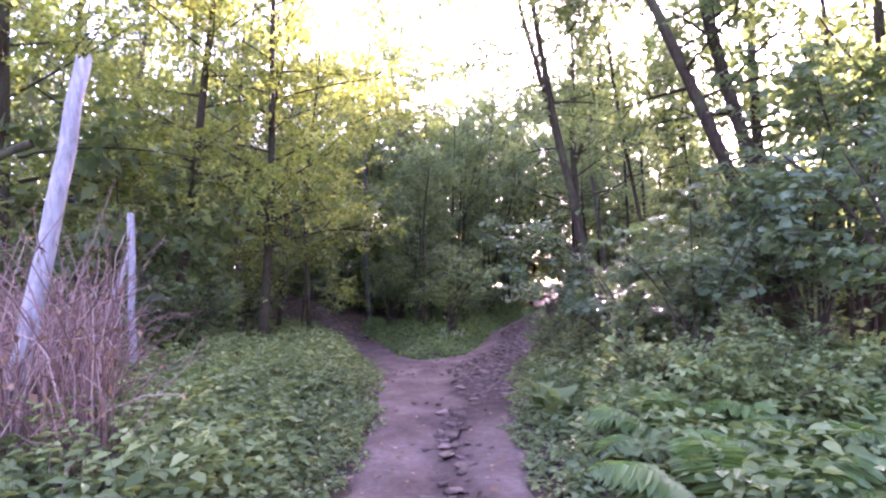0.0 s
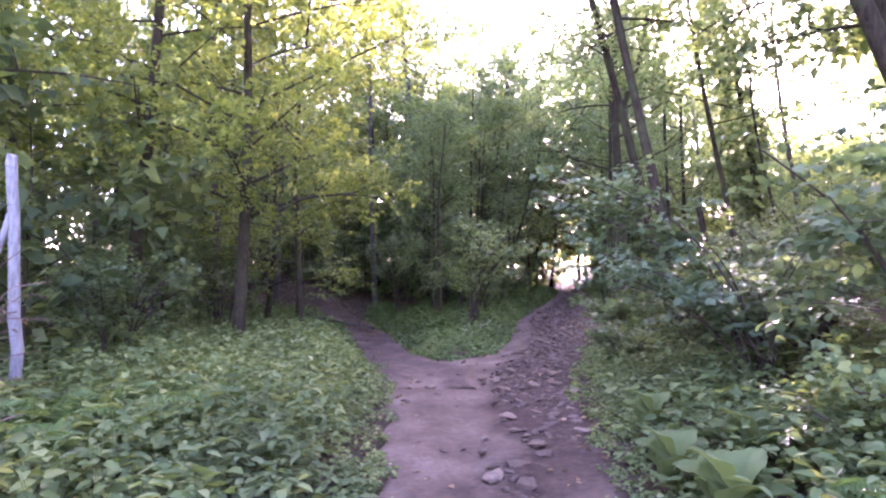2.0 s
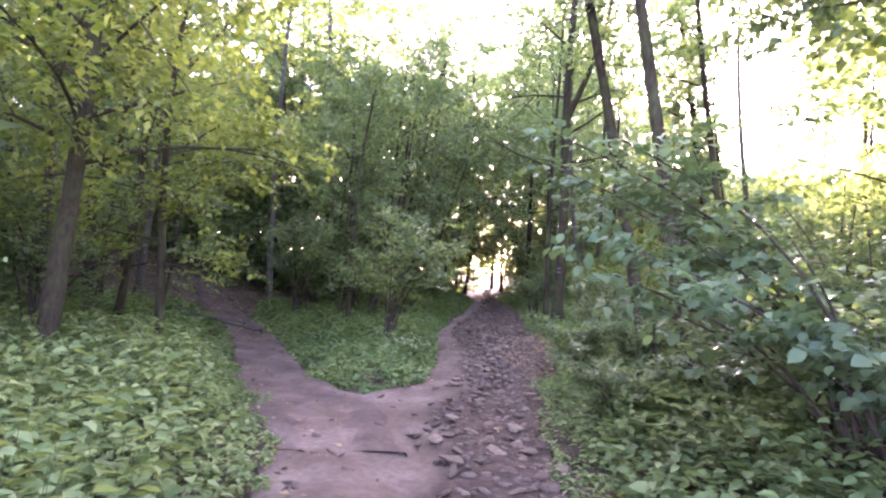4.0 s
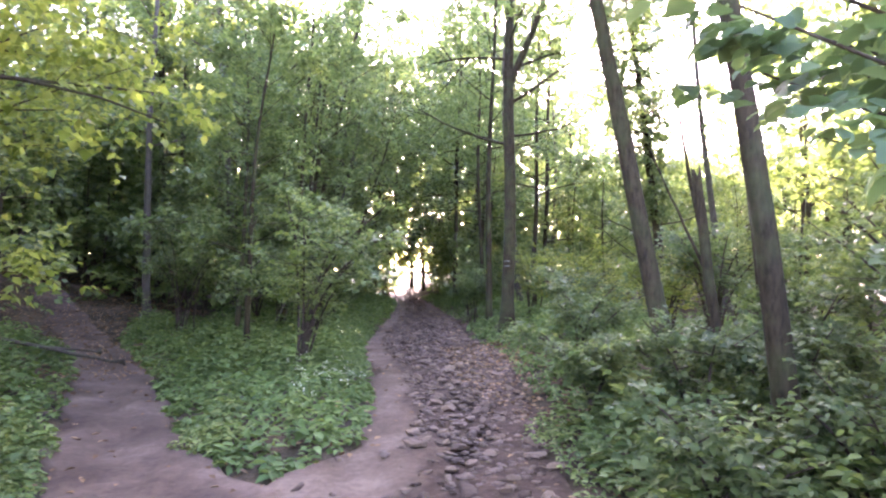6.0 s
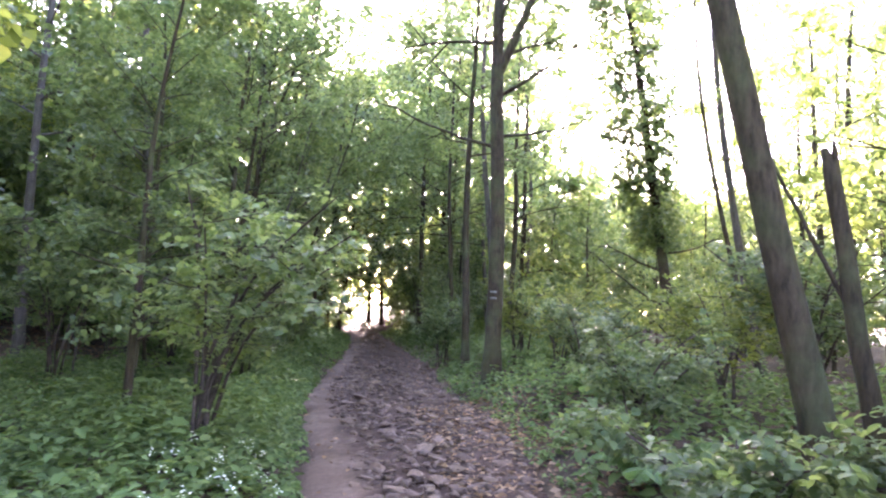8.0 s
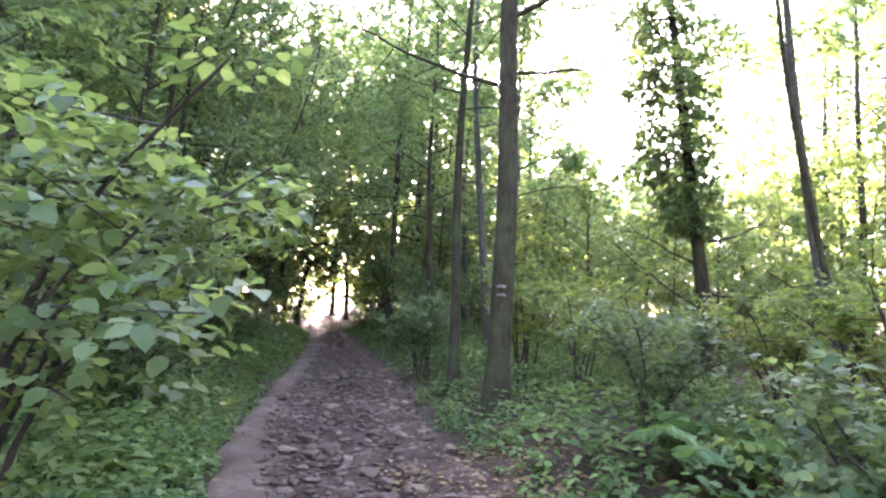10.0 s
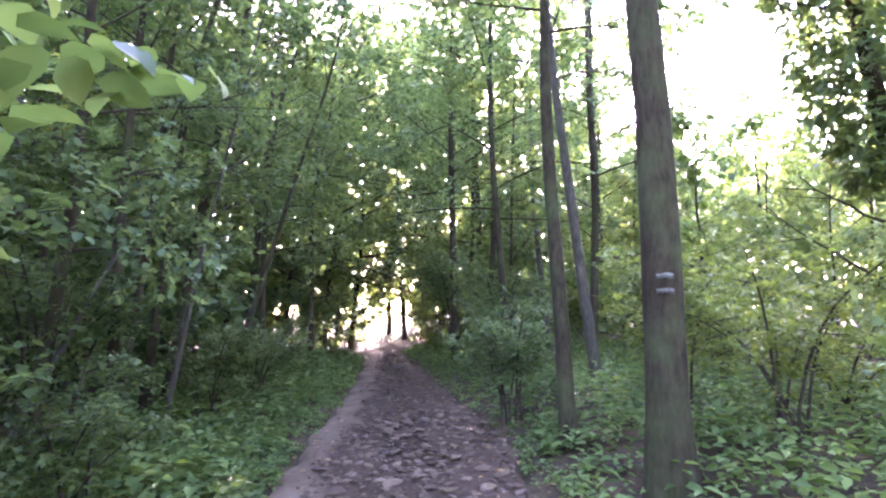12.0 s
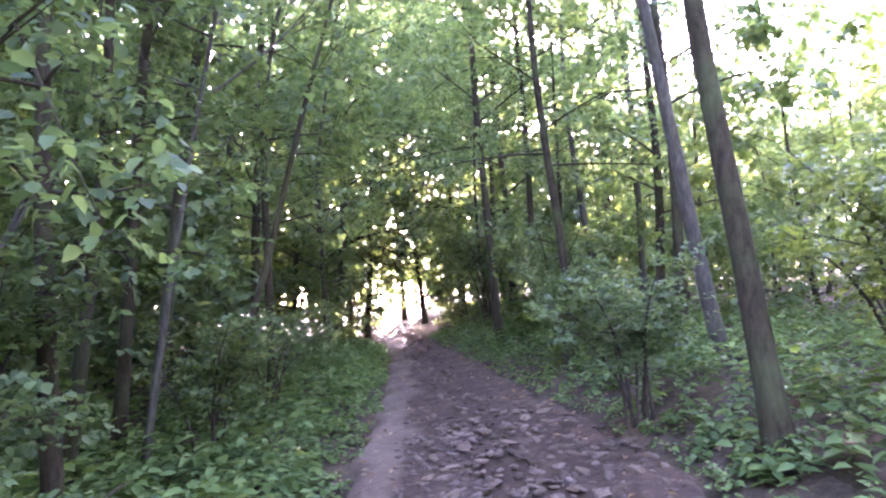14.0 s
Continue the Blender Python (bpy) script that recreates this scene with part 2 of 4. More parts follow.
def lie(x, y):
    """Height of the land."""
    x, y = np.asarray(x, float), np.asarray(y, float)
    bank = 1.5 * step(-1.5, -8.5, x) * step(15, 27, y)
    middle = np.interp(y, (0, 10, 13.3, 18.3, 30, 60), (0, 0, 1.0, 2.1, 5.2, 12))
    bank = bank + 0.085 * np.clip(x - middle, -1.6, 4) * step(8, 17, y)
    rise = 0.022 * np.clip(y - 22, 0, 60)
    waves = 0.05 * np.sin(x * 1.1 + 2 * np.sin(y * .37)) * np.cos(y * .8 + x * .3) + 0.03 * np.sin(2.3 * x + 1.7 * y)
    d = off_path(x, y)
    return bank + rise + (waves + 0.10) * step(0.0, 1.2, d) + 0.012 * np.sin(5.1 * x + 3.3 * y) * np.cos(4.1 * y - 2.0 * x)


def lie_at(x, y):
    return float(lie(x, y))


def spaced(lo, hi, fine, far):
    near = np.arange(lo, hi + 1e-6, fine)
    grow = hi + np.cumsum(0.6 * 1.35 ** np.arange(20))
    shrink = lo - np.cumsum(0.6 * 1.35 ** np.arange(20))
    return np.concatenate([shrink[::-1][shrink[::-1] > -far], near, grow[grow < far]])


def grid_mesh(name, xs, ys, height):
    X, Y = np.meshgrid(xs, ys)
    V = np.stack([X, Y, height(X, Y)], -1).reshape(-1, 3)
    nx, ny = len(xs), len(ys)
    i, j = np.meshgrid(np.arange(ny - 1), np.arange(nx - 1), indexing="ij")
    F = np.stack([i * nx + j, i * nx + j + 1, (i + 1) * nx + j + 1, (i + 1) * nx + j], -1).reshape(-1, 4)
    return smooth(np_mesh(name, V, F))


ground_me = grid_mesh("ground", spaced(-12, 14, 0.25, 700), spaced(-4, 38, 0.25, 700),
                      lambda x, y: lie(x, y) - 0.07 * step(0.10, -0.12, off_path(x, y)))
ground = tagged(mesh_part("ground", ground_me, EARTH), "dark forest floor of earth and rotting leaves", "ground", kind="structure")


def path_mesh(name, left, right, ys, lift):
    us = np.linspace(0, 1, 25)
    wob = 0.05 * np.sin(ys * 3.1) + 0.04 * np.sin(ys * 7.3 + 1)
    L, R = edge(left, ys) - 0.04 + wob, edge(right, ys) + 0.04 + np.roll(wob, 5)
    X = L[:, None] + (R - L)[:, None] * us[None]
    Y = np.repeat(ys[:, None], 25, 1)
    hump = 0.02 * np.sin(us * math.pi * 3)[None] * np.ones_like(X)
    rut = 0.022 * np.sin(X * 7 + 2 * np.sin(Y * 1.3)) * np.sin(Y * 2.9 + np.sin(X * 3)) + 0.012 * np.sin(X * 17 + Y * 9) * np.cos(Y * 13 - X * 5)
    Z = lie(X, Y) + lift + hump * 0.6 + rut * np.sin(us * math.pi)[None]
    Z[:, 0] -= 0.08
    Z[:, -1] -= 0.08
    V = np.stack([X, Y, Z], -1).reshape(-1, 3)
    i, j = np.meshgrid(np.arange(len(ys) - 1), np.arange(24), indexing="ij")
    F = np.stack([i * 25 + j, i * 25 + j + 1, (i + 1) * 25 + j + 1, (i + 1) * 25 + j], -1).reshape(-1, 4)
    me = smooth(np_mesh(name, V, F))
    amount = me.attributes.new("rubble", "FLOAT", "POINT")
    wave = 0.10 * np.sin(Y * 2.3) + 0.06 * np.sin(Y * 6.1 + 2)
    d = X - edge(left, Y)
    far = step(.38, .52, d + wave * .7) * step(12.0, 13.4, Y)
    mid = step(.46, .62, us[None] + wave * .6) * step(5.6, 7.6, Y) * (1 - step(12.0, 13.4, Y))
    near = 0.8 * np.exp(-((X - .08 - wave * .6) / .2) ** 2) * (1 - step(6.5, 8.0, Y))
    amount.data.foreach_set("value", np.clip(far + mid + near, 0, 1).astype(np.float32).ravel())
    return me


main_path = tagged(mesh_part("path_main", path_mesh("path_main", MAIN_L, MAIN_R, np.arange(-12, 60, 0.12), 0.006), PATH_SOIL),
                   "trodden mauve-brown dirt path strewn with flat stones", "path", kind="structure")
side_path = tagged(mesh_part("path_side", path_mesh("path_side", SIDE_L, SIDE_R, np.arange(10.0, 26.0, 0.15), 0.012), SOIL),
                   "narrow bare dirt path that forks off uphill", "path", kind="structure")


# ---- trees ----
def spray_leaves(rng, centre, axis, per, size, rounded, flat=0.35, fine=False):
    """Leaves set in two rows along short twigs."""
    n = len(centre)
    axis = unit(axis)
    up = unit(np.array([0, 0, 1.0]) + rng.normal(0, flat, (n, 3)))
    side = unit(np.cross(axis, up))
    k = np.arange(per)
    along = (k * size * 0.42)[None, :, None]
    sign = np.where(k % 2 == 0, 1.0, -1.0)[None, :, None]
    base = centre[:, None] + axis[:, None] * along + rng.normal(0, size * 0.15, (n, per, 3))
    way = axis[:, None] * 0.5 + side[:, None] * sign * 0.85 + rng.normal(0, 0.3, (n, per, 3)) - np.array([0, 0, 0.22])
    ups = up[:, None] + rng.normal(0, 0.25, (n, per, 3))
    length = size * rng.uniform(0.65, 1.2, n * per)
    return leaf_blades(base.reshape(-1, 3), way.reshape(-1, 3), ups.reshape(-1, 3), length, length * rng.uniform(0.75 if rounded else 0.6, 0.95 if rounded else 0.8, n * per), 0.15, rounded, fine)


def trunk_run(rng, h, r, lean, bow, top=0.25, n=14, below=0.35):
    s = np.linspace(0, 1, n)
    a = rng.uniform(0, 6.28)
    wig = bow * np.sin(s * math.pi) * h * 0.05
    wig2 = 0.012 * h * np.sin(s * 9 + a) * s
    pts = np.stack([lean[0] * s * h + math.cos(a) * (wig + wig2), lean[1] * s * h + math.sin(a) * (wig - wig2), s * (h + below) - below], 1)
    rad = r * (1 - (1 - top) * s) + 0.45 * r * np.exp(-s * h / 0.35)
    return pts, rad


def knobbly(rng, V, sides, amount):
    """Uneven girth for a trunk made as rings of that many sides."""
    rings = V.reshape(-1, sides, 3)
    mid = rings.mean(1, keepdims=True)
    k = 1 + amount * rng.normal(0, 1, rings.shape[:2] + (1,))
    k = (k + np.roll(k, 1, 1) + np.roll(k, -1, 1)) / 3
    return (mid + (rings - mid) * k).reshape(-1, 3)


def make_tree(name, label, x, y, h, r, seed, lean=(0, 0), bow=0.5, base=0.35, spread=2.2, limbs=16, sprays=420, per=8, leaf=0.10, foliage=None, bark=None,
              rounded=False, fork=None, category="tree", group="", droop=0.0, dead_limbs=(), limb_sides=4):
    rng = np.random.default_rng(seed)
    root = tagged(new(name), label, category, group)
    root.location = (x, y, lie_at(x, y))
    pts, rad = trunk_run(rng, h, r, lean, bow)
    sides = 14 if r > 0.07 else 8
    runs = [(pts, rad)]
    if fork:
        z, dx, dy, l = fork
        p0 = np.array([np.interp(z, pts[:, 2], pts[:, i]) for i in range(3)])
        s = np.linspace(0, 1, 9)[:, None]
        run = p0 + np.array([dx, dy, l])[None] * s + np.array([dx, dy, 0])[None] * 0.35 * np.sin(s * math.pi)
        rr = np.interp(z, pts[:, 2], rad) * np.linspace(0.85, 0.25, 9)
        runs.append((run, rr))
    V, F = tubes(runs, sides)
    mesh_part("trunk", smooth(np_mesh("trunk", knobbly(rng, V, sides, 0.10 if r > 0.06 else 0.05), F)), bark or BARK, root)
    # limbs
    limb_runs, ends = [], []
    for k in range(limbs):
        u = base + (0.98 - base) * (k + rng.uniform(0, 0.9)) / limbs
        z = u * h
        p0 = np.array([np.interp(z, pts[:, 2], pts[:, i]) for i in range(3)])
        az = k * 2.4 + rng.uniform(-0.5, 0.5)
        q = (u - base) / (1 - base)
        ln = spread * (0.55 + 0.75 * math.sin(math.pi * (0.18 + 0.75 * q))) * rng.uniform(0.6, 1.1)
        el = rng.uniform(0.05, 0.5) + 0.5 * q - droop
        d = np.array([math.cos(az) * math.cos(el), math.sin(az) * math.cos(el), math.sin(el)])
        s = np.linspace(0, 1, 6)[:, None]
        bend = rng.normal(0, 0.12, 3)
        run = p0 + d * ln * s + bend * ln * s * s + np.array([0, 0, -0.10]) * ln * s * s
        r0 = max(0.008, min(0.35 * np.interp(z, pts[:, 2], rad), 0.016 * ln + 0.006))
        limb_runs.append((run, r0 * (1 - 0.8 * s[:, 0])))
        ends.append(run)
        for b in (0.45, 0.7) if limb_sides > 3 else (0.6,):
            pb = run[int(b * 5)]
            db = unit(d + rng.normal(0, 0.55, 3))
            lb = ln * rng.uniform(0.25, 0.5)
            rb = pb + db * lb * np.linspace(0, 1, 4)[:, None]
            limb_runs.append((rb, r0 * 0.5 * np.linspace(1, 0.3, 4)))
            ends.append(np.vstack([rb, rb[-2:]]))
    for (z, az, el, ln, r0) in dead_limbs:
        p0 = np.array([np.interp(z, pts[:, 2], pts[:, i]) for i in range(3)])
        s = np.linspace(0, 1, 8)[:, None]
        d = np.array([math.cos(az) * math.cos(el), math.sin(az) * math.cos(el), math.sin(el)])
        run = p0 + d * ln * s + np.array([0, 0, 0.18]) * ln * s * s + rng.normal(0, 0.02, (8, 3)) * s
        limb_runs.append((run, r0 * (1 - 0.75 * s[:, 0])))
        for b in (3, 5, 6):
            limb_runs.append((run[b] + unit(d + rng.normal(0, 0.6, 3)) * ln * 0.3 * np.linspace(0, 1, 4)[:, None], r0 * 0.35 * np.linspace(1, 0.3, 4)))
    if limb_runs:
        V, F = tubes(limb_runs, limb_sides)
        mesh_part("bough", smooth(np_mesh("bough", V, F)), bark or BARK, root)
    # crown
    if sprays and ends:
        which = rng.integers(0, len(ends), sprays)
        u = rng.uniform(0.30, 1.0, sprays) * 4.999
        E = np.stack([e[:6] for e in ends])
        i = u.astype(int)
        P = E[which, i] + (E[which, i + 1] - E[which, i]) * (u - i)[:, None]
        D = unit(E[which, i + 1] - E[which, i])
        C = P + rng.normal(0, 0.10 * spread, (sprays, 3)) * np.array([1, 1, 0.7])
        A = D + rng.normal(0, 0.6, (sprays, 3)) - np.array([0, 0, 0.15])
        V, F = spray_leaves(rng, C, A, per, leaf, rounded)
        mesh_part("crown", np_mesh("crown", V, F), foliage or LEAF_TREE, root)
    return root


def make_bush(name, label, x, y, h, spread, seed, stems=9, sprays=260, per=7, leaf=0.09, foliage=None, low=0.25, reach=(), group="", rounded=True, category="shrub"):
    rng = np.random.default_rng(seed)
    root = tagged(new(name), label, category, group)
    root.location = (x, y, lie_at(x, y))
    runs, ends = [], []
    aims = [(math.cos(k * 2.4 + rng.uniform(-.4, .4)) * spread * rng.uniform(.4, 1), math.sin(k * 2.4 + rng.uniform(-.4, .4)) * spread * rng.uniform(.4, 1), h * rng.uniform(.7, 1.05))
            for k in range(stems)] + [(a - x, b - y, c) for a, b, c in reach]
    for dx, dy, dz in aims:
        s = np.linspace(0, 1, 8)[:, None]
        arch = np.array([0, 0, 0.25 * dz]) * np.sin(s * math.pi)
        run = np.array([rng.normal(0, .08), rng.normal(0, .08), -0.1]) * (1 - s) + np.array([dx, dy, dz])[None] * np.hstack([s ** 1.5, s ** 1.5, s]) + arch * (1 - s * 0.5)
        runs.append((run, (0.010 + 0.005 * h) * np.linspace(1, 0.25, 8)))
        ends.append(run)
        for b in (3, 4, 5, 6):
            d = unit(np.array([rng.normal(), rng.normal(), rng.uniform(-.1, .5)]))
            rb = run[b] + d * h * rng.uniform(.15, .32) * np.linspace(0, 1, 8)[:, None]
            runs.append((rb, 0.006 * np.linspace(1, 0.4, 8)))
            ends.append(rb)
    V, F = tubes(runs, 5)
    mesh_part("stem", smooth(np_mesh("stem", V, F)), TWIG, root)
    E = np.stack(ends)
    which = rng.integers(0, len(E), sprays)
    u = rng.uniform(low, 1.0, sprays)
    far_runs = np.arange(stems * 5, len(E))
    if len(far_runs):
        extra = rng.choice(far_runs, 9 * len(reach))
        which, u = np.concatenate([which, extra, far_runs[::5].repeat(8)]), np.concatenate([u, rng.uniform(.3, 1, len(extra)), rng.uniform(.75, 1, 8 * len(reach))])
        sprays = len(which)
    u = u * 6.999
    i = u.astype(int)
    P = E[which, i] + (E[which, i + 1] - E[which, i]) * (u - i)[:, None]
    D = unit(E[which, i + 1] - E[which, i])
    C = P + rng.normal(0, 0.05 * (spread + h * .3), (sprays, 3))
    V, F = spray_leaves(rng, C, D * np.array([1, 1, .4]) + rng.normal(0, .5, (sprays, 3)) * np.array([1, 1, .4]), per, leaf, rounded, 0.3, True)
    mesh_part("foliage", np_mesh("foliage", V, F), foliage or LEAF_HAZEL, root)
    return root


# the way-marked tree and its slim neighbour
marked = make_tree("marked_tree", "tall straight grey-brown tree with a painted white trail mark", 4.5, 19.2, 13, 0.152, 11, (-0.008, 0.008), 0.3, 0.42, 2.6, 20, 760, 8, 0.12,
                   fork=(5.3, 0.95, -0.40, 5.0), dead_limbs=((4.0, 2.5, 0.25, 2.2, 0.035), (4.2, -0.2, 0.1, 1.8, 0.03), (4.9, -0.5, 0.5, 2.0, 0.04)))


def paint_stripe(parent, z, height, half_angle, facing, radius):
    n = 10
    ang = np.linspace(facing - half_angle, facing + half_angle, n)
    V = []
    for rr in (radius - 0.03, radius + 0.004):
        for zz in (z - height / 2, z + height / 2):
            V += [(math.cos(a) * rr - .008 * z, math.sin(a) * rr + .008 * z, zz + 0.004 * math.sin(a * 9)) for a in ang]
    F = []
    for k in range(n - 1):
        F += [(2 * n + k, 2 * n + k + 1, 3 * n + k + 1, 3 * n + k), (3 * n + k, 3 * n + k + 1, n + k + 1, n + k), (k, n + k, n + k + 1, k + 1), (k, k + 1, 2 * n + k + 1, 2 * n + k)]
    return mesh_part("trail_mark", np_mesh("trail_mark", V, F), WHITE_PAINT, parent, "worn, faded white painted trail stripe")


marked_trunk = next(c for c in marked.children if c.name.startswith("trunk"))
for mz in (1.40, 1.50):
    paint_stripe(marked_trunk, mz, 0.032, 0.40, -2.0, 0.140)

TREES = [
    # name, label, x, y, h, r, seed, lean, bow, base, spread, limbs, sprays, leaf, foliage, bark
    ("slim_tree", "slim dark tree close behind a marked trunk", 4.85, 21.0, 9.5, 0.085, 12, (.01, .01), .6, .45, 1.9, 18, 560, .11, LEAF_TREE, BARK),
    ("leaning_tree", "thick dark tree leaning over the path's edge", 3.66, 12.95, 13, 0.098, 13, (-.205, .10), .2, .42, 2.8, 20, 760, .12, LEAF_TREE, BARK),
    ("thick_tree", "thick dark tree standing among bushes", 3.15, 11.15, 12, 0.088, 15, (-.17, .02), .2, .40, 2.8, 20, 760, .12, LEAF_TREE, BARK),
    ("leaning_tree", "dark tree leaning towards the sunlight", 6.2, 9.8, 13, 0.15, 16, (-.15, .07), .5, .30, 2.8, 22, 1050, .12, LEAF_TREE, BARK),
    ("leaning_tree", "slanting dark tree behind leafy bushes", 5.75, 8.95, 10.5, 0.13, 17, (-.40, .02), .3, .38, 2.8, 22, 1050, .12, LEAF_TREE, BARK),
    ("twin_tree", "slim forked dark tree beside leafy bushes", 5.0, 13.1, 11, 0.055, 57, (-.14, .03), .6, .32, 2.3, 24, 1200, .10, LEAF_TREE, BARK),
    ("grey_tree", "thin pale grey tree in the sunny thicket", 9.4, 18.2, 12, 0.085, 18, (-.04, .05), .6, .5, 1.6, 12, 220, .11, LEAF_SUN_TINT, BARK_PALE),
    ("young_tree", "young tree with two thin leaning stems", 8.5, 17.4, 9, 0.05, 19, (-.07, .1), .8, .4, 1.5, 12, 260, .10, LEAF_SUN_TINT, BARK),
    ("overhanging_tree", "broad sunlit tree overhanging the path", -3.9, 12.4, 10, 0.12, 20, (.05, -.06), 1.3, .22, 3.2, 30, 2400, .11, LEAF_SUN_TINT, BARK),
    ("leafy_tree", "leafy young tree beside the side path", -3.4, 14.9, 8, 0.07, 52, (.05, -.05), .7, .16, 2.1, 26, 1200, .10, LEAF_SUN_TINT, BARK),
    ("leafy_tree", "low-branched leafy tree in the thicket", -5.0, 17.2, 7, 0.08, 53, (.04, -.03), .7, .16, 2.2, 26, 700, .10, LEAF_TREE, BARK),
    ("forked_tree", "crooked dark tree at the thicket's edge", -5.9, 12.6, 11, 0.13, 21, (.11, .03), .6, .25, 2.8, 26, 1300, .11, LEAF_SUN_TINT, BARK),
    ("broad_tree", "broad leafy tree above the fenced thicket", -7.5, 9.6, 11, 0.14, 22, (.03, .0), .6, .2, 3.2, 28, 1600, .12, LEAF_SUN_TINT, BARK),
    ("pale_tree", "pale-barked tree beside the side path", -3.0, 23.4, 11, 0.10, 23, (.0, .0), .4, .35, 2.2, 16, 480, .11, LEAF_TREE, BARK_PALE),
    ("back_tree", "tall sunlit tree deep behind the fence", -9.4, 15.0, 14, 0.15, 63, (.02, .0), .5, .25, 3.2, 28, 1300, .14, LEAF_SUN_TINT, BARK),
    ("slope_tree", "dark tree on the leafy slope", -5.5, 19.8, 11, 0.10, 24, (.06, .0), .4, .35, 2.2, 16, 480, .11, LEAF_TREE, BARK_PALE),
    ("slope_tree", "slim dark tree on the leafy slope", -6.2, 19.4, 10, 0.07, 25, (.02, .0), .4, .35, 2.0, 14, 420, .11, LEAF_TREE, BARK),
    ("bent_tree", "thin tree bent towards the path", 0.6, 24.6, 9, 0.07, 26, (.16, .01), .6, .35, 1.8, 16, 480, .10, LEAF_TREE, BARK),
    ("bent_tree", "dark thin tree bent over undergrowth", 0.7, 26.0, 10, 0.085, 27, (.17, .0), .5, .35, 2.0, 16, 480, .10, LEAF_TREE, BARK),
    ("thin_tree", "thin dark tree in the dense thicket", 0.4, 23.6, 8, 0.06, 28, (.09, .02), .5, .35, 1.7, 14, 420, .10, LEAF_TREE, BARK),
    ("sapling_tree", "leaning sapling over the path's verge", 1.3, 24.9, 6.5, 0.05, 29, (.30, -.02), .6, .45, 1.4, 12, 300, .09, LEAF_TREE, BARK),
    ("roadside_tree", "straight thin tree at the path's bend", 6.75, 29.2, 12.5, 0.10, 30, (.0, .0), .3, .30, 2.3, 24, 900, .12, LEAF_TREE, BARK),
    ("roadside_tree", "straight thin tree past the bend", 7.9, 29.9, 13, 0.09, 31, (.01, .0), .3, .30, 2.3, 24, 900, .12, LEAF_TREE, BARK),
    ("grove_tree", "pale slim tree in the grove", 6.85, 23.4, 11, 0.09, 33, (-.06, .0), .5, .4, 1.9, 14, 380, .11, LEAF_TREE, BARK_PALE),
    ("grove_tree", "dark tree deeper in the grove", 8.0, 25.4, 11, 0.09, 34, (.0, .0), .5, .3, 2.0, 16, 440, .11, LEAF_TREE, BARK),
    ("island_tree", "leafy young tree where two paths part", -0.6, 18.2, 5.5, 0.055, 35, (.04, -.05), .8, .16, 1.4, 26, 900, .08, LEAF_TREE, BARK),
    ("island_tree", "bushy young tree between two paths", -0.9, 20.8, 6.5, 0.06, 36, (.0, .0), .8, .14, 1.5, 26, 760, .09, LEAF_TREE, BARK),
    ("island_tree", "bushy tree leaning over the stony path", 0.6, 22.8, 7, 0.07, 37, (.04, .0), .8, .25, 1.6, 24, 900, .065, LEAF_TREE, BARK),
    ("verge_tree", "young leafy tree on the path's verge", 2.2, 27.3, 8.5, 0.07, 38, (.10, .0), .8, .28, 2.2, 22, 640, .09, LEAF_TREE, BARK),
    ("verge_tree", "tall leafy tree shading the path", 1.9, 29.8, 12.5, 0.09, 40, (.08, -.02), .6, .22, 3.2, 28, 1100, .13, LEAF_TREE, BARK),
    ("verge_tree", "broad leafy tree over the path's end", 4.2, 34.6, 13.5, 0.12, 41, (.04, .0), .5, .2, 3.4, 30, 1000, .16, LEAF_TREE, BARK),
    ("verge_tree", "leafy tree closing over the path", 9.2, 33.4, 13.5, 0.12, 42, (-.04, .0), .5, .2, 3.4, 30, 1000, .16, LEAF_TREE, BARK),
    ("verge_tree", "leafy tree opposite the dark grove", 6.9, 26.6, 10, 0.08, 43, (-.05, -.02), .5, .28, 2.5, 20, 560, .12, LEAF_TREE, BARK),
    ("verge_tree", "leafy tree at the path's far end", 9.8, 39.0, 11, 0.11, 44, (-.06, .0), .5, .18, 3.6, 26, 560, .2, LEAF_SUN_TINT, BARK),
    ("verge_tree", "leafy tree near the bright clearing", 5.6, 40.0, 11, 0.11, 45, (.05, .0), .5, .18, 3.6, 26, 560, .2, LEAF_SUN_TINT, BARK),
    ("arch_tree", "leafy tree arching over the path's end", 8.1, 38.6, 10, 0.10, 54, (-.05, .0), .5, .24, 3.2, 32, 1500, .17, LEAF_TREE, BARK),
    ("arch_tree", "leafy tree leaning across the far path", 5.6, 37.2, 10, 0.10, 55, (.06, .0), .5, .24, 3.2, 32, 1500, .17, LEAF_TREE, BARK),
    ("end_tree", "tall leafy tree behind the bright gap", 8.9, 44.5, 15.0, 0.13, 47, (.0, .0), .4, .22, 4.2, 30, 900, .30, LEAF_TREE, BARK),
    ("end_tree", "tall leafy tree beyond the path's end", 12.4, 46.0, 17.0, 0.13, 48, (.0, .0), .4, .2, 4.4, 30, 800, .32, LEAF_TREE, BARK),
    ("end_tree", "tall leafy tree over the path's far end", 6.6, 49.0, 15.5, 0.13, 49, (.0, .0), .4, .2, 4.4, 30, 800, .32, LEAF_TREE, BARK),
    ("verge_tree", "leafy tree leaning over dark shrubs", 0.0, 22.0, 8, 0.07, 46, (.06, .0), .6, .25, 2.0, 24, 1100, .065, LEAF_TREE, BARK),
    ("tall_tree", "tall sunlit tree rising behind the thicket", -3.4, 28.0, 15.5, 0.13, 61, (.0, .0), .5, .3, 3.2, 30, 1100, .17, LEAF_SUN_TINT, BARK),
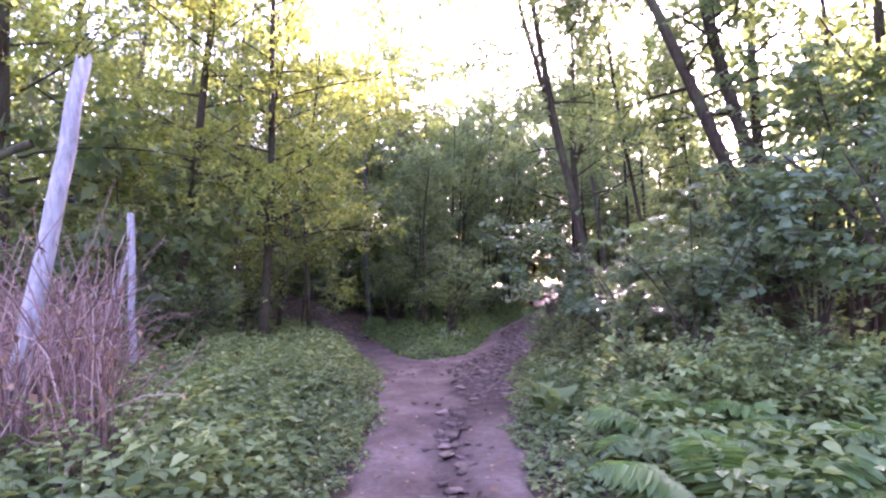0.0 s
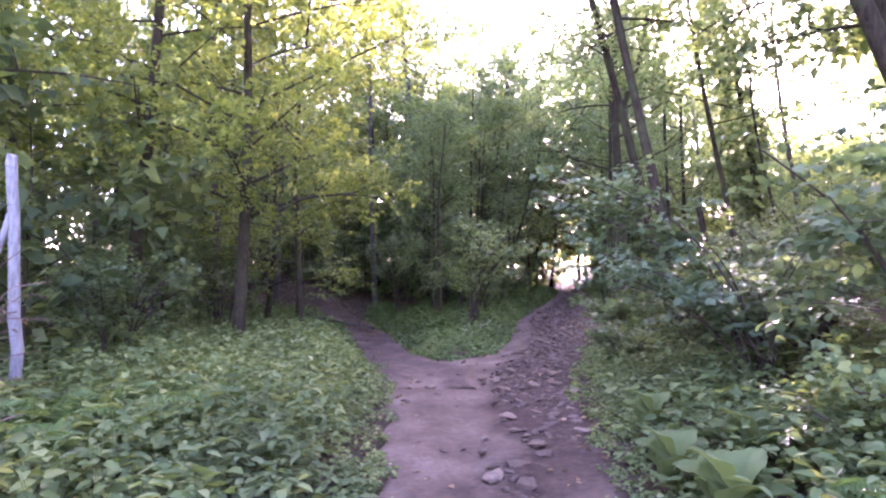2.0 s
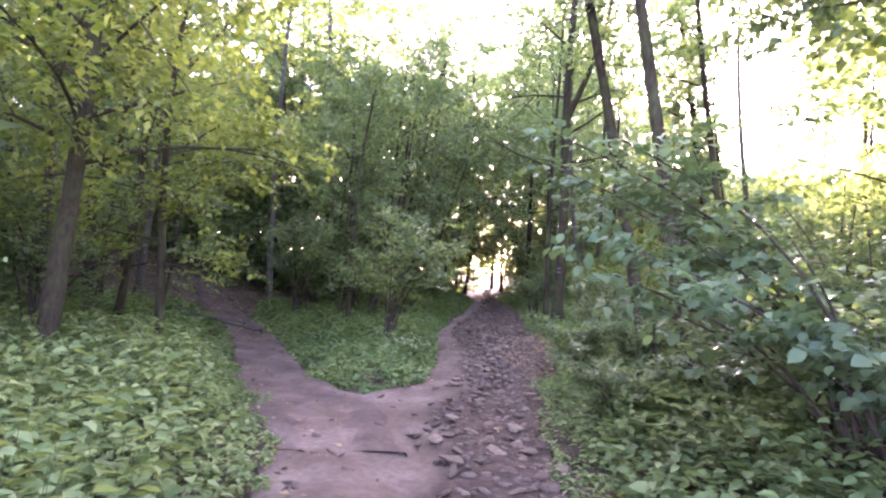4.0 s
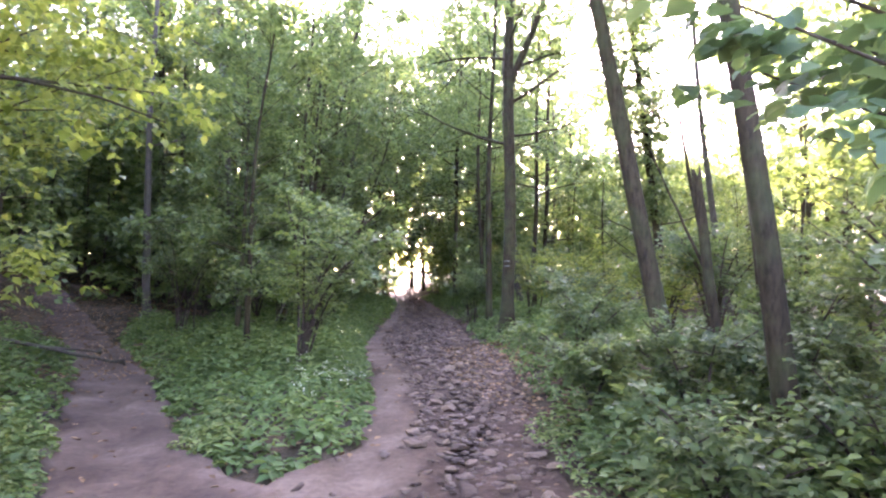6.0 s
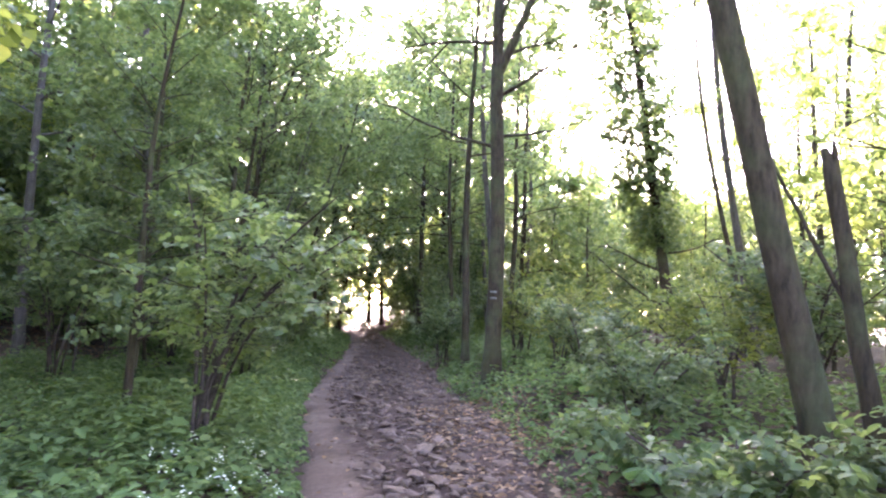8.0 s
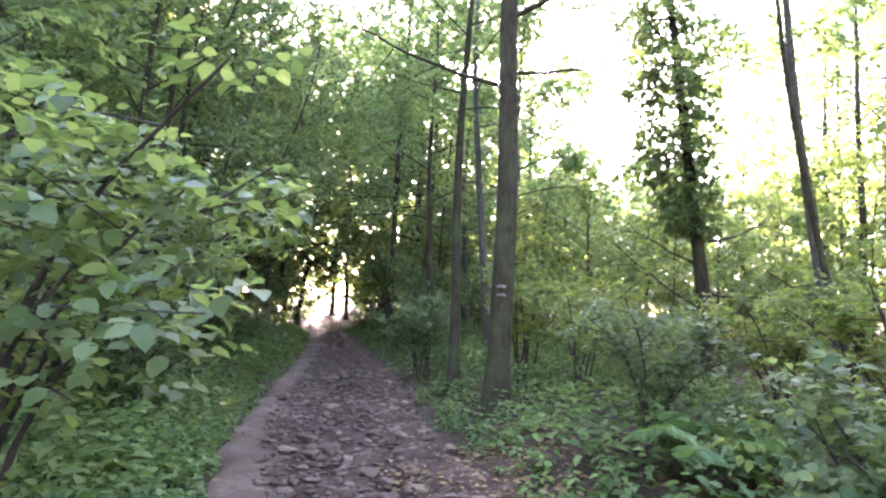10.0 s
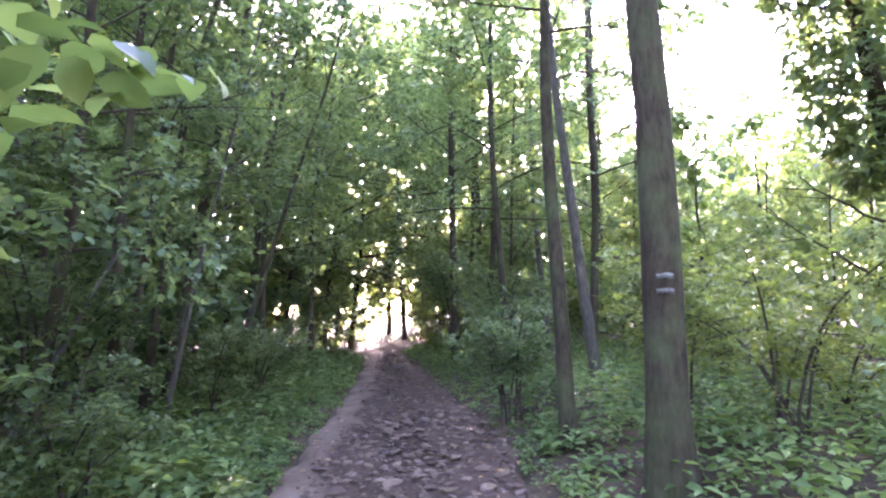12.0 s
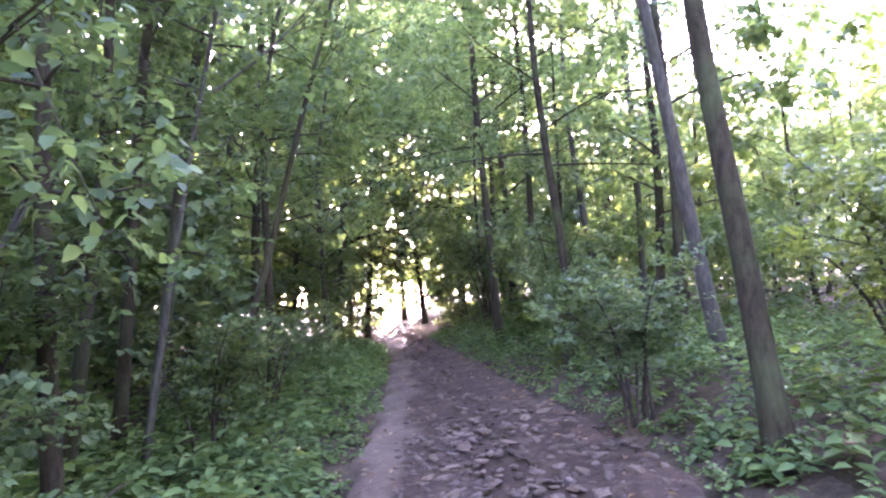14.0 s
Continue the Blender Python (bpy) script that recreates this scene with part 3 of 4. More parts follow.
    ("tall_tree", "tall leafy tree deep in the wood", -0.7, 31.0, 13.5, 0.12, 62, (.0, .0), .5, .3, 2.8, 28, 1000, .17, LEAF_SUN_TINT, BARK),
    ("verge_tree", "leafy tree beside the far path", 3.6, 31.5, 8, 0.08, 39, (.06, .0), .6, .2, 2.1, 22, 560, .11, LEAF_SUN_TINT, BARK),
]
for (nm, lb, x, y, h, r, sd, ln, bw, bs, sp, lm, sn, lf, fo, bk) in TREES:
    # right of the start, the milder painted sunlight replaces the yellower one
    if fo is LEAF_SUN_TINT and x > 0:
        fo = LEAF_MILD_SUN_TINT
    close = nm in ("island_tree", "bent_tree", "thin_tree", "sapling_tree") or sd in (38, 46)
    make_tree(nm, lb, x, y, h, r, sd, ln, bw, bs, sp, lm, sn, 8, lf, fo, bk, rounded=close, droop=0.3 if nm == "arch_tree" else 0.0)

# bare pale sapling, dead and leaning, in the thicket
make_tree("dead_sapling", "bare pale dead sapling leaning in the thicket", 0.9, 23.7, 6.0, 0.035, 56, (.20, .01), .8, .45, 1.3, 6, 0, 8, .1, None, BARK_PALE, category="dead tree",
          dead_limbs=((3.2, 0.4, 0.7, 1.6, 0.016), (3.8, 2.6, 0.5, 1.3, 0.014), (4.4, 1.0, 0.9, 1.4, 0.012)))

# ivy-clad tree
ivy = make_tree("ivy_tree", "dead-topped tree wrapped in dense ivy", 9.45, 20.4, 11, 0.13, 50, (-.095, .11), .4, .40, 1.2, 20, 420, 8, 0.09, LEAF_TREE, BARK,
                dead_limbs=((2.4, 0.1, 0.1, 2.0, 0.03), (2.0, 3.0, 0.2, 1.5, 0.03), (1.5, -0.4, -0.1, 2.4, 0.03), (1.2, 2.4, 0.5, 1.8, 0.025)))
rng = np.random.default_rng(51)
n = 1700
iz = rng.uniform(2.6, 10.5, n)
ia = rng.uniform(0, 6.283, n)
ir = rng.uniform(0.12, 0.75, n) * (0.4 + 0.6 * np.sin((iz - 2.6) / 8 * 3.0) ** 0.5)
C = np.stack([np.cos(ia) * ir - .095 * iz, np.sin(ia) * ir + .11 * iz, iz], 1)
V, F = spray_leaves(rng, C, np.stack([np.cos(ia), np.sin(ia), np.full(n, -.6)], 1), 5, 0.14, False)
mesh_part("ivy", np_mesh("ivy", V, F), LEAF_TREE, next(c for c in ivy.children if c.name.startswith("trunk")), "dark glossy ivy leaves")

# bushes
BUSHES = [
    (2.75, 8.6, 1.6, 0.8, 60, 320, .09, LEAF_HAZEL, ((.85, 8.75, 1.42), (1.1, 8.6, 1.5), (1.2, 8.9, 1.25), (1.05, 9.1, 1.65), (1.7, 9.9, 2.35), (.9, 9.4, 2.1), (1.15, 9.3, 2.4), (1.2, 9.6, 2.0), (.85, 9.65, 2.45))),
    (2.9, 6.7, 2.4, 1.1, 61, 280, .10, LEAF_HAZEL, ()),
    (4.3, 5.2, 3.4, 1.4, 62, 340, .10, LEAF_HAZEL, ()),
    (4.5, 8.2, 3.0, 1.2, 120, 340, .10, LEAF_HAZEL, ()),
    (5.7, 7.9, 4.8, 1.7, 121, 420, .11, LEAF_HAZEL, ()),
    (7.4, 8.6, 5.4, 1.9, 122, 420, .12, LEAF_TREE, ()),
    (3.3, 9.6, 1.5, 1.0, 63, 240, .09, LEAF_HAZEL, ()),
    (4.7, 7.4, 3.0, 1.4, 64, 300, .10, LEAF_HAZEL, ()),
    (6.3, 6.4, 3.6, 1.6, 65, 300, .11, LEAF_HAZEL, ()),
    (4.4, 11.0, 1.9, 1.0, 66, 200, .08, LEAF_TREE, ()),
    (2.42, 12.55, 0.8, 0.55, 123, 240, .075, LEAF_TREE, ()),
    (4.4, 12.2, 1.2, 0.8, 124, 220, .08, LEAF_TREE, ()),
    (2.5, 4.5, 0.85, 0.7, 125, 200, .085, LEAF_HERB, ()),
    (3.3, 5.3, 1.1, 0.8, 126, 220, .085, LEAF_HERB, ()),
    (2.2, 6.1, 0.8, 0.7, 127, 180, .085, LEAF_HERB, ()),
    (4.95, 22.5, 1.3, 0.8, 129, 240, .075, LEAF_TREE, ()),
    (3.6, 11.6, 0.9, 0.7, 130, 240, .08, LEAF_TREE, ()),
    (4.2, 10.0, 1.9, 1.0, 131, 260, .085, LEAF_TREE, ()),
    (5.3, 11.6, 2.3, 1.1, 132, 280, .085, LEAF_TREE, ()),
    (5.6, 14.6, 2.0, 1.0, 133, 240, .085, LEAF_TREE, ()),
    (2.7, 10.2, 0.9, 0.6, 134, 200, .075, LEAF_TREE, ()),
    (2.05, 10.6, 0.7, 0.6, 128, 180, .075, LEAF_TREE, ()),
    (3.6, 14.6, 1.0, 0.8, 67, 180, .08, LEAF_TREE, ()),
    (5.6, 15.6, 1.5, 1.1, 68, 200, .08, LEAF_SUN_TINT, ()),
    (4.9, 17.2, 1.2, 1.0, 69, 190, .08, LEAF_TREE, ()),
    (6.9, 17.4, 1.6, 1.2, 70, 220, .08, LEAF_SUN_TINT, ()),
    (6.0, 19.6, 1.5, 1.1, 71, 220, .08, LEAF_SUN_TINT, ()),
    (5.9, 20.8, 1.8, 0.9, 72, 220, .08, LEAF_SUN_TINT, ()),
    (0.2, 16.7, 2.8, 0.9, 73, 170, .09, LEAF_MILD_SUN_TINT, ((1.2, 16.05, 1.8), (1.35, 15.9, 2.1), (1.0, 15.6, 1.9), (1.1, 15.4, 2.35), (.7, 15.5, 1.6))),
    (0.1, 22.3, 2.0, 1.2, 74, 220, .09, LEAF_TREE, ()),
    (-0.5, 24.0, 2.2, 1.3, 75, 220, .09, LEAF_TREE, ()),
    (0.7, 20.6, 1.2, 0.7, 76, 240, .065, LEAF_TREE, ()),
    (1.5, 24.0, 1.3, 0.9, 77, 200, .08, LEAF_TREE, ()),
    (2.0, 25.9, 1.4, 1.0, 78, 200, .08, LEAF_TREE, ()),
    (6.0, 25.2, 1.4, 0.9, 79, 200, .09, LEAF_TREE, ()),
    (7.0, 27.2, 2.2, 1.2, 80, 220, .10, LEAF_TREE, ()),
    (7.6, 31.6, 3.0, 1.3, 81, 260, .11, LEAF_TREE, ()),
    (-4.6, 10.2, 1.8, 1.2, 82, 220, .09, LEAF_TREE, ()),
    (-6.3, 7.4, 2.4, 1.4, 83, 260, .10, LEAF_TREE, ()),
    (-5.0, 14.6, 2.0, 1.2, 84, 220, .09, LEAF_TREE, ()),
    (-2.0, 21.2, 2.2, 1.2, 85, 220, .09, LEAF_TREE, ()),
    (3.0, 12.0, 0.9, 0.6, 86, 130, .08, LEAF_TREE, ()),
    (8.3, 22.6, 1.6, 1.3, 87, 220, .09, LEAF_SUN_TINT, ()),
    (7.6, 20.2, 1.1, 1.1, 88, 200, .08, LEAF_SUN_TINT, ()),
]
for (x, y, h, sp, sd, sn, lf, fo, rc) in BUSHES:
    lb = "hazel bush with broad pale green leaves" if fo is LEAF_HAZEL else "sunlit yellow-green bush in undergrowth" if fo is LEAF_SUN_TINT else "dense green bush beside the path"
    if fo is not LEAF_HAZEL:
        sn, lf = int(sn * 2.0), lf * (.68 if h < 2.5 else .85)
    make_bush("hazel_bush" if fo is LEAF_HAZEL else "bush", lb, x, y, h, sp, sd, 5 if rc and fo is not LEAF_HAZEL else 9 if h > 1.6 else 7, sn, 7, lf, fo, 0.2, rc, "bushes of the undergrowth")

# woods behind: a few grown forms, repeated
FORMS = []
for k, (h, r, bs, sp, fo, bk, nm) in enumerate([(12, .11, .22, 2.5, LEAF_TREE, BARK, "forest_tree"), (13, .12, .30, 2.6, LEAF_TREE, BARK, "forest_tree"), (11, .09, .25, 2.2, LEAF_TREE, BARK_PALE, "forest_tree"),
                                                (10, .10, .18, 2.6, LEAF_MILD_SUN_TINT, BARK, "forest_tree"), (7, .045, .2, 1.5, LEAF_TREE, BARK, "sapling"), (6, .04, .15, 1.5, LEAF_MILD_SUN_TINT, BARK, "sapling"),
                                                (4.2, .03, .12, 1.3, LEAF_MILD_SUN_TINT, BARK, "sapling")]):
    big = nm == "forest_tree"
    FORMS.append(make_tree(nm, ("leafy tree of the dense mixed wood" if fo is LEAF_TREE else "sunlit yellow-green tree of the wood") if big else ("slender leafy sapling in the thicket" if fo is LEAF_TREE else "sunlit yellow-green sapling in the glade"),
                           *((-14, 22 + 4 * k) if k < 4 else (12 + k, 24 + 2.5 * k)), h, r, 90 + k, (0.01, 0), .6, bs, sp, 18 if big else 14, 470 if big else 300, 6, .175 if big else .12, fo, bk, limb_sides=3,
                           group="trees of the wood" if big else "saplings of the thicket"))
FAR = []
for k, (h, bs, sp, fo) in enumerate([(9, .04, 3.0, LEAF_TREE), (11, .05, 3.2, LEAF_TREE), (8, .04, 3.0, LEAF_MILD_SUN_TINT)]):
    FAR.append(make_tree("edge_tree", "dense leafy tree on the wood's far edge" if fo is LEAF_TREE else "bright leafy tree on the wood's far edge", -20 + 3 * k, 40 + 6 * k, h, .1, 110 + k, (0, 0), .5, bs, sp, 20, 330, 6, .37,
                         fo, BARK, group="trees of the wood", limb_sides=3))
for k, (h, fo) in enumerate([(3.2, LEAF_TREE), (2.6, LEAF_TREE), (2.4, LEAF_MILD_SUN_TINT)]):
    FAR.append(make_tree("thicket_bush", "low dense bush filling the wood's floor", -17 - 3 * k, 30 + 5 * k, h, .04, 115 + k, (0, 0), .5, .03, 1.7, 16, 170, 6, .26, fo, BARK, group="bushes of the undergrowth", category="shrub", limb_sides=3))
FORMS += FAR
placed = [(t[2], t[3]) for t in TREES] + [(4.5, 19.2), (9.45, 20.4)]
rng = np.random.default_rng(7)


def clearing(x, y):
    """The open glade on the sunny side, and the way out at the path's end."""
    b = math.degrees(math.atan2(x - 1.0, y - 13.3))
    d = math.hypot(x - 1.0, y - 13.3)
    far = 35 < b < 51 and d < 34
    end = y > 30 and abs(x - (6.8 + (y - 36) * 0.26)) < 1.2
    return far or end


def scatter(count, x0, x1, y0, y1, forms, gap, room, low=0.85, high=1.25, tries=4000, glade=False):
    made = 0
    for _ in range(tries):
        if made >= count:
            return
        x, y = rng.uniform(x0, x1), rng.uniform(y0, y1)
        if float(off_path(np.array(x), np.array(y))) < room or (clearing(x, y) and not glade) or any((x - a) ** 2 + (y - b) ** 2 < gap * gap for a, b in placed):
            continue
        f = FORMS[forms[int(rng.integers(0, len(forms)))]]
        if forms[0] == 0 and 5 < x < 12 and 19.5 < y < 27:
            continue
        if forms[0] >= 10 and -9 < x < -2.5 and 17 < y < 25:
            continue
        s = rng.uniform(low, high)
        copy_thing(f, Matrix.LocRotScale((x, y, lie_at(x, y)), Euler((rng.normal(0, .03), rng.normal(0, .03), rng.uniform(0, 6.28))), (s, s, s * rng.uniform(.9, 1.15))))
        placed.append((x, y))
        made += 1


def belt(count, b0, b1, d0, d1, forms, gap, low, high):
    """Trees within two bearings and two distances of the fork."""
    made = 0
    for _ in range(2000):
        if made >= count:
            return
        b, d = math.radians(rng.uniform(b0, b1)), rng.uniform(d0, d1)
        x, y = 1.0 + math.sin(b) * d, 13.3 + math.cos(b) * d
        if float(off_path(np.array(x), np.array(y))) < 1.6 or (x < 12 and y < 27) or any((x - p) ** 2 + (y - q) ** 2 < gap * gap for p, q in placed):
            continue
        k = rng.uniform(low, high)
        copy_thing(FORMS[forms[made % len(forms)]], Matrix.LocRotScale((x, y, lie_at(x, y)), Euler((rng.normal(0, .03), rng.normal(0, .03), rng.uniform(0, 6.28))), (k, k, k * rng.uniform(1.0, 1.15))))
        placed.append((x, y))
        made += 1


belt(8, 19, 33, 14, 32, (3, 2, 3, 0), 2.2, 0.95, 1.2)
belt(5, 33, 39, 26, 36, (3, 0), 1.8, 0.6, 0.75)
belt(8, 56, 80, 15.5, 25, (3, 3, 0), 2.0, 0.9, 1.1)
belt(9, 38, 50, 24, 34, (3, 0), 1.6, 0.35, 0.48)
belt(7, 36, 51, 30, 42, (9, 7), 2.2, 0.72, 0.88)
belt(3, 26, 36, 30, 40, (9, 7), 2.6, 1.0, 1.25)
belt(5, 52, 66, 15.5, 25, (3, 0), 1.8, 1.0, 1.2)
belt(4, 28, 37, 25, 35, (3,), 2.0, 0.8, 1.0)
scatter(17, -14, -4.6, 15, 32, (0, 1, 2, 2), 1.5, 1.4)
scatter(10, -5, 3, 24, 36, (0, 1, 2), 1.6, 1.6)
scatter(20, -9, 0.0, 18, 32, (4, 4, 4), 0.9, 1.3)
scatter(9, -14, -5.5, -2, 12, (0, 1, 3), 1.9, 2)
scatter(16, 6.5, 15, 5, 17, (0, 1, 3, 3), 1.6, 2)
scatter(10, 6, 12, 22, 32, (0, 2, 4), 1.5, 1.2)
scatter(22, 9, 22, 11, 24, (5, 6), 1.2, 3, 0.8, 1.1, glade=True)
scatter(12, 12, 24, 16, 36, (5, 6, 5), 1.3, 3, 0.9, 1.25, glade=True)
for bx, by, bs in ((13.5, 45.5, 1.2), (15.5, 49.0, 1.25), (12.0, 53.0, 1.3), (10.6, 41.6, 0.95), (3.0, 43.0, 1.2), (5.0, 47.0, 1.2), (0.0, 40.0, 1.15), (-3.5, 37.5, 1.1), (-7.0, 36.0, 1.1)):
    copy_thing(FORMS[8], Matrix.LocRotScale((bx, by, lie_at(bx, by)), Euler((0, 0, bx * 3)), (bs, bs, bs)))
    placed.append((bx, by))
scatter(17, -16, 6, 36, 46, (7, 8, 9), 2.0, 2.0, 0.8, 1.1)
scatter(12, 10, 24, 34, 46, (9, 9, 7), 2.0, 2.0, 0.5, 0.75)
scatter(12, -24, 6, 46, 60, (7, 8), 2.4, 1.5, 1.0, 1.5)
scatter(7, 16, 34, 46, 60, (7, 9), 2.4, 1.5, 0.8, 1.1)
scatter(20, -26, -12, 8, 44, (7, 8), 2.4, 2.5, 0.9, 1.3)
scatter(15, 21, 34, 8, 44, (9, 9, 7), 2.6, 2, 0.5, 0.7, glade=True)
scatter(12, 13, 24, -2, 16, (7, 8), 2.6, 2, 0.9, 1.2)
scatter(9, -12, 12, -16, -5, (7, 8), 2.4, 2.5)
for bx, by, bs in ((4.9, 36.0, .8), (8.7, 36.6, .8), (6.0, 41.5, .9), (10.3, 42.0, .9), (6.6, 46.0, 1.0), (11.2, 46.5, 1.0), (9.4, 51.0, .7), (4.0, 38.5, 1.0), (10.0, 37.5, 1.0), (12, 40, 1.1), (7.6, 28.4, .6), (9.2, 31.0, .8), (3.2, 32.6, .7)):
    copy_thing(FORMS[10 if bs > .75 else 11], Matrix.LocRotScale((bx, by, lie_at(bx, by)), Euler((0, 0, bx * 3)), (bs, bs, bs)))
    placed.append((bx, by))
for bx, by, bs in ((-3.4, 27.2, 1.0), (-5.2, 26.6, 1.1), (-7.1, 27.0, 1.0), (-8.8, 26.0, 1.15), (-2.0, 26.2, .8), (-6.2, 29.0, 1.2), (-4.2, 30.0, 1.2), (-10.4, 24.5, 1.1), (0.6, 28.6, .9), (-0.5, 26.8, .9), (1.3, 31.4, .9), (-1.7, 29.2, 1.0)):
    copy_thing(FORMS[10], Matrix.LocRotScale((bx, by, lie_at(bx, by)), Euler((0, 0, bx * 3)), (bs, bs, bs)))
    placed.append((bx, by))
scatter(11, 11, 21, 20, 33, (9,), 2.2, 4, 0.4, 0.6, glade=True)
scatter(12, 18, 32, 24, 44, (9, 7), 2.2, 4, 0.6, 0.85, glade=True)
scatter(34, -16, 4, 24, 40, (10, 11), 1.0, 1.3, 0.7, 1.1)
scatter(18, -13, -6, 6, 26, (10, 11), 1.0, 1.8, 0.7, 1.1)
scatter(16, 8, 18, 22, 42, (12, 12, 11), 1.0, 1.6, 0.6, 1.0)
scatter(9, 8, 16, 6, 18, (12, 12, 11), 1.0, 2.5, 0.5, 0.8)


# ---- posts of an old fence ----
def rough_pole(name, label, foot, head, r0, r1, seed, splinter=0.06):
    rng = np.random.default_rng(seed)
    foot, head = np.array(foot, float), np.array(head, float)
    s = np.linspace(0, 1, 10)[:, None]
    pts = foot + (head - foot) * s + rng.normal(0, 0.006, (10, 3))
    V, F = tubes([(pts, r0 + (r1 - r0) * s[:, 0])], 12)
    V = knobbly(rng, V, 12, 0.06)
    V[-12:, 2] += rng.uniform(-splinter, splinter, 12)
    bm = bmesh.new()
    vs = [bm.verts.new(v) for v in V]
    for f in F:
        bm.faces.new([vs[i] for i in f])
    bm.faces.new(vs[-12:])
    for f in bm.faces:
        f.smooth = len(f.verts) == 4
    me = bpy.data.meshes.new(name)
    bm.to_mesh(me)
    bm.free()
    return me


leaner = tagged(new("leaning_post"), "pale weathered round post leaning out of dry brambles", "post")
leaner.location = (-3.35, 4.35, lie_at(-3.35, 4.35))
mesh_part("pole", rough_pole("pole", "", (0, 0, -0.2), (0.44, 0.30, 3.3), 0.085, 0.060, 1), POST_WOOD, leaner)
mesh_part("branch", rough_pole("branch", "", (0.16, 0.1, 2.55), (-0.9, -0.3, 1.9), 0.035, 0.02, 2), BARK, leaner, "dark branch caught on the post")
fence = tagged(new("fence_post"), "grey split fence post with a slanting brace and wire", "post")
fence.location = (-4.4, 8.2, lie_at(-4.4, 8.2))
fence_pole = mesh_part("pole", rough_pole("pole", "", (0.02, 0, -0.2), (-0.03, -0.02, 2.48), 0.055, 0.045, 3), POST_WOOD, fence)
mesh_part("brace", rough_pole("brace", "", (-0.30, -0.10, 1.1), (-0.03, -0.03, 1.95), 0.035, 0.03, 4), POST_WOOD, fence_pole, "slanting grey brace")
for k, z in enumerate((1.0, 1.35, 1.7, 2.05, 2.4)):
    s = np.linspace(0, 1, 12)[:, None]
    run = np.array([0, 0, z]) + np.array([1.05, -3.85, 0.1]) * s * np.array([1, 1, 1]) - np.array([0, 0, 0.12]) * np.sin(s * math.pi)
    V, F = tubes([(run, np.full(12, 0.003))], 4)
    mesh_part("wire", np_mesh("wire", V, F), WIRE, fence_pole, "rusty fence wire")

# broken snag among the bushes
snag = tagged(new("snag"), "broken-topped dead trunk standing among bushes", "dead tree")
snag.location = (4.5, 13.25, lie_at(4.5, 13.25))
snag_trunk = mesh_part("trunk", rough_pole("trunk", "", (0, 0, -0.2), (-0.26, 0.17, 2.35), 0.072, 0.052, 5, 0.12), BARK, snag)
mesh_part("branch", rough_pole("branch", "", (-0.1, 0.06, 1.0), (-0.62, 0.5, 2.6), 0.02, 0.010, 6), BARK, snag_trunk, "thin dead side branch")

# pale branch leaning in the undergrowth
prop = tagged(new("leaning_branch"), "pale bare branch leaning up out of the undergrowth", "branch")
prop.location = (-0.25, 21.75, lie_at(-0.25, 21.75))
mesh_part("wood", rough_pole("wood", "", (0, 0, -0.1), (1.0, 0.2, 2.2), 0.035, 0.018, 9), BARK_PALE, prop)

# fallen pole across the side path
fallen = tagged(new("fallen_branch"), "fallen bare branch lying across the side path", "branch")
fallen.location = (-3.3, 17.8, lie_at(-3.3, 17.8))
mesh_part("wood", rough_pole("wood", "", (-0.9, 0.5, 0.42), (1.0, -0.1, 0.08), 0.035, 0.02, 7), BARK_PALE, fallen)
mesh_part("fork", rough_pole("fork", "", (-0.2, 0.28, 0.30), (0.5, 0.7, 0.15), 0.02, 0.012, 8), BARK_PALE, fallen)


# ---- undergrowth ----
def herb_field(name, label, xy, height, leaf, levels, foliage, seed, category="undergrowth"):
    """Upright herbs with opposite pairs of leaves, too many to count."""
    rng = np.random.default_rng(seed)
    n = len(xy)
    z0 = lie(xy[:, 0], xy[:, 1])
    root = np.column_stack([xy, z0])
    tilt = rng.normal(0, 0.22, (n, 2))
    phi = rng.uniform(0, 6.283, n)
    k = np.arange(1, levels + 1)
    u = (k / levels)[None, :] * rng.uniform(0.85, 1.1, (n, levels))
    stem = np.stack([tilt[:, :1] * u * height[:, None], tilt[:, 1:] * u * height[:, None], u * height[:, None]], -1) + root[:, None]
    B, D, U, L = [], [], [], []
    for side in (0, math.pi):
        a = phi[:, None] + k[None] * 1.57 + side + rng.normal(0, .4, (n, levels))
        d = np.stack([np.cos(a), np.sin(a), rng.uniform(-.35, .35, (n, levels))], -1)
        B.append(stem + d * 0.012)
        D.append(d)
        U.append(np.array([0, 0, 1.0]) + rng.normal(0, .3, (n, levels, 3)) + 0.2 * d)
        L.append(leaf[:, None] * (1.15 - 0.5 * np.abs(u - 0.55)) * rng.uniform(.7, 1.25, (n, levels)))
    L = np.stack(L).ravel()
    V, F = leaf_blades(np.stack(B).reshape(-1, 3), np.stack(D).reshape(-1, 3), np.stack(U).reshape(-1, 3), L, L * rng.uniform(.5, .72, len(L)), 0.2, True)
    ob = tagged(mesh_part(name, np_mesh(name, V, F), foliage), label, category, kind="stuff")
    if levels < 5:
        return ob
    r = 0.0022
    tri = np.array([(1, 0), (-.5, .87), (-.5, -.87)]) * r
    low = np.stack([np.column_stack([root[:, 0] + a, root[:, 1] + b, root[:, 2] - .02]) for a, b in tri], 1)
    high = np.stack([stem[:, -1] + np.array([a * .5, b * .5, 0]) for a, b in tri], 1)
    sv = np.concatenate([low, high], 1).reshape(-1, 3)
    sf = (np.arange(n) * 6)[:, None, None] + np.array([(0, 1, 4, 3), (1, 2, 5, 4), (2, 0, 3, 5)])[None]
    mesh_part("stalks", np_mesh("stalks", sv, sf.reshape(-1, 4)), STEM, ob)
    return ob


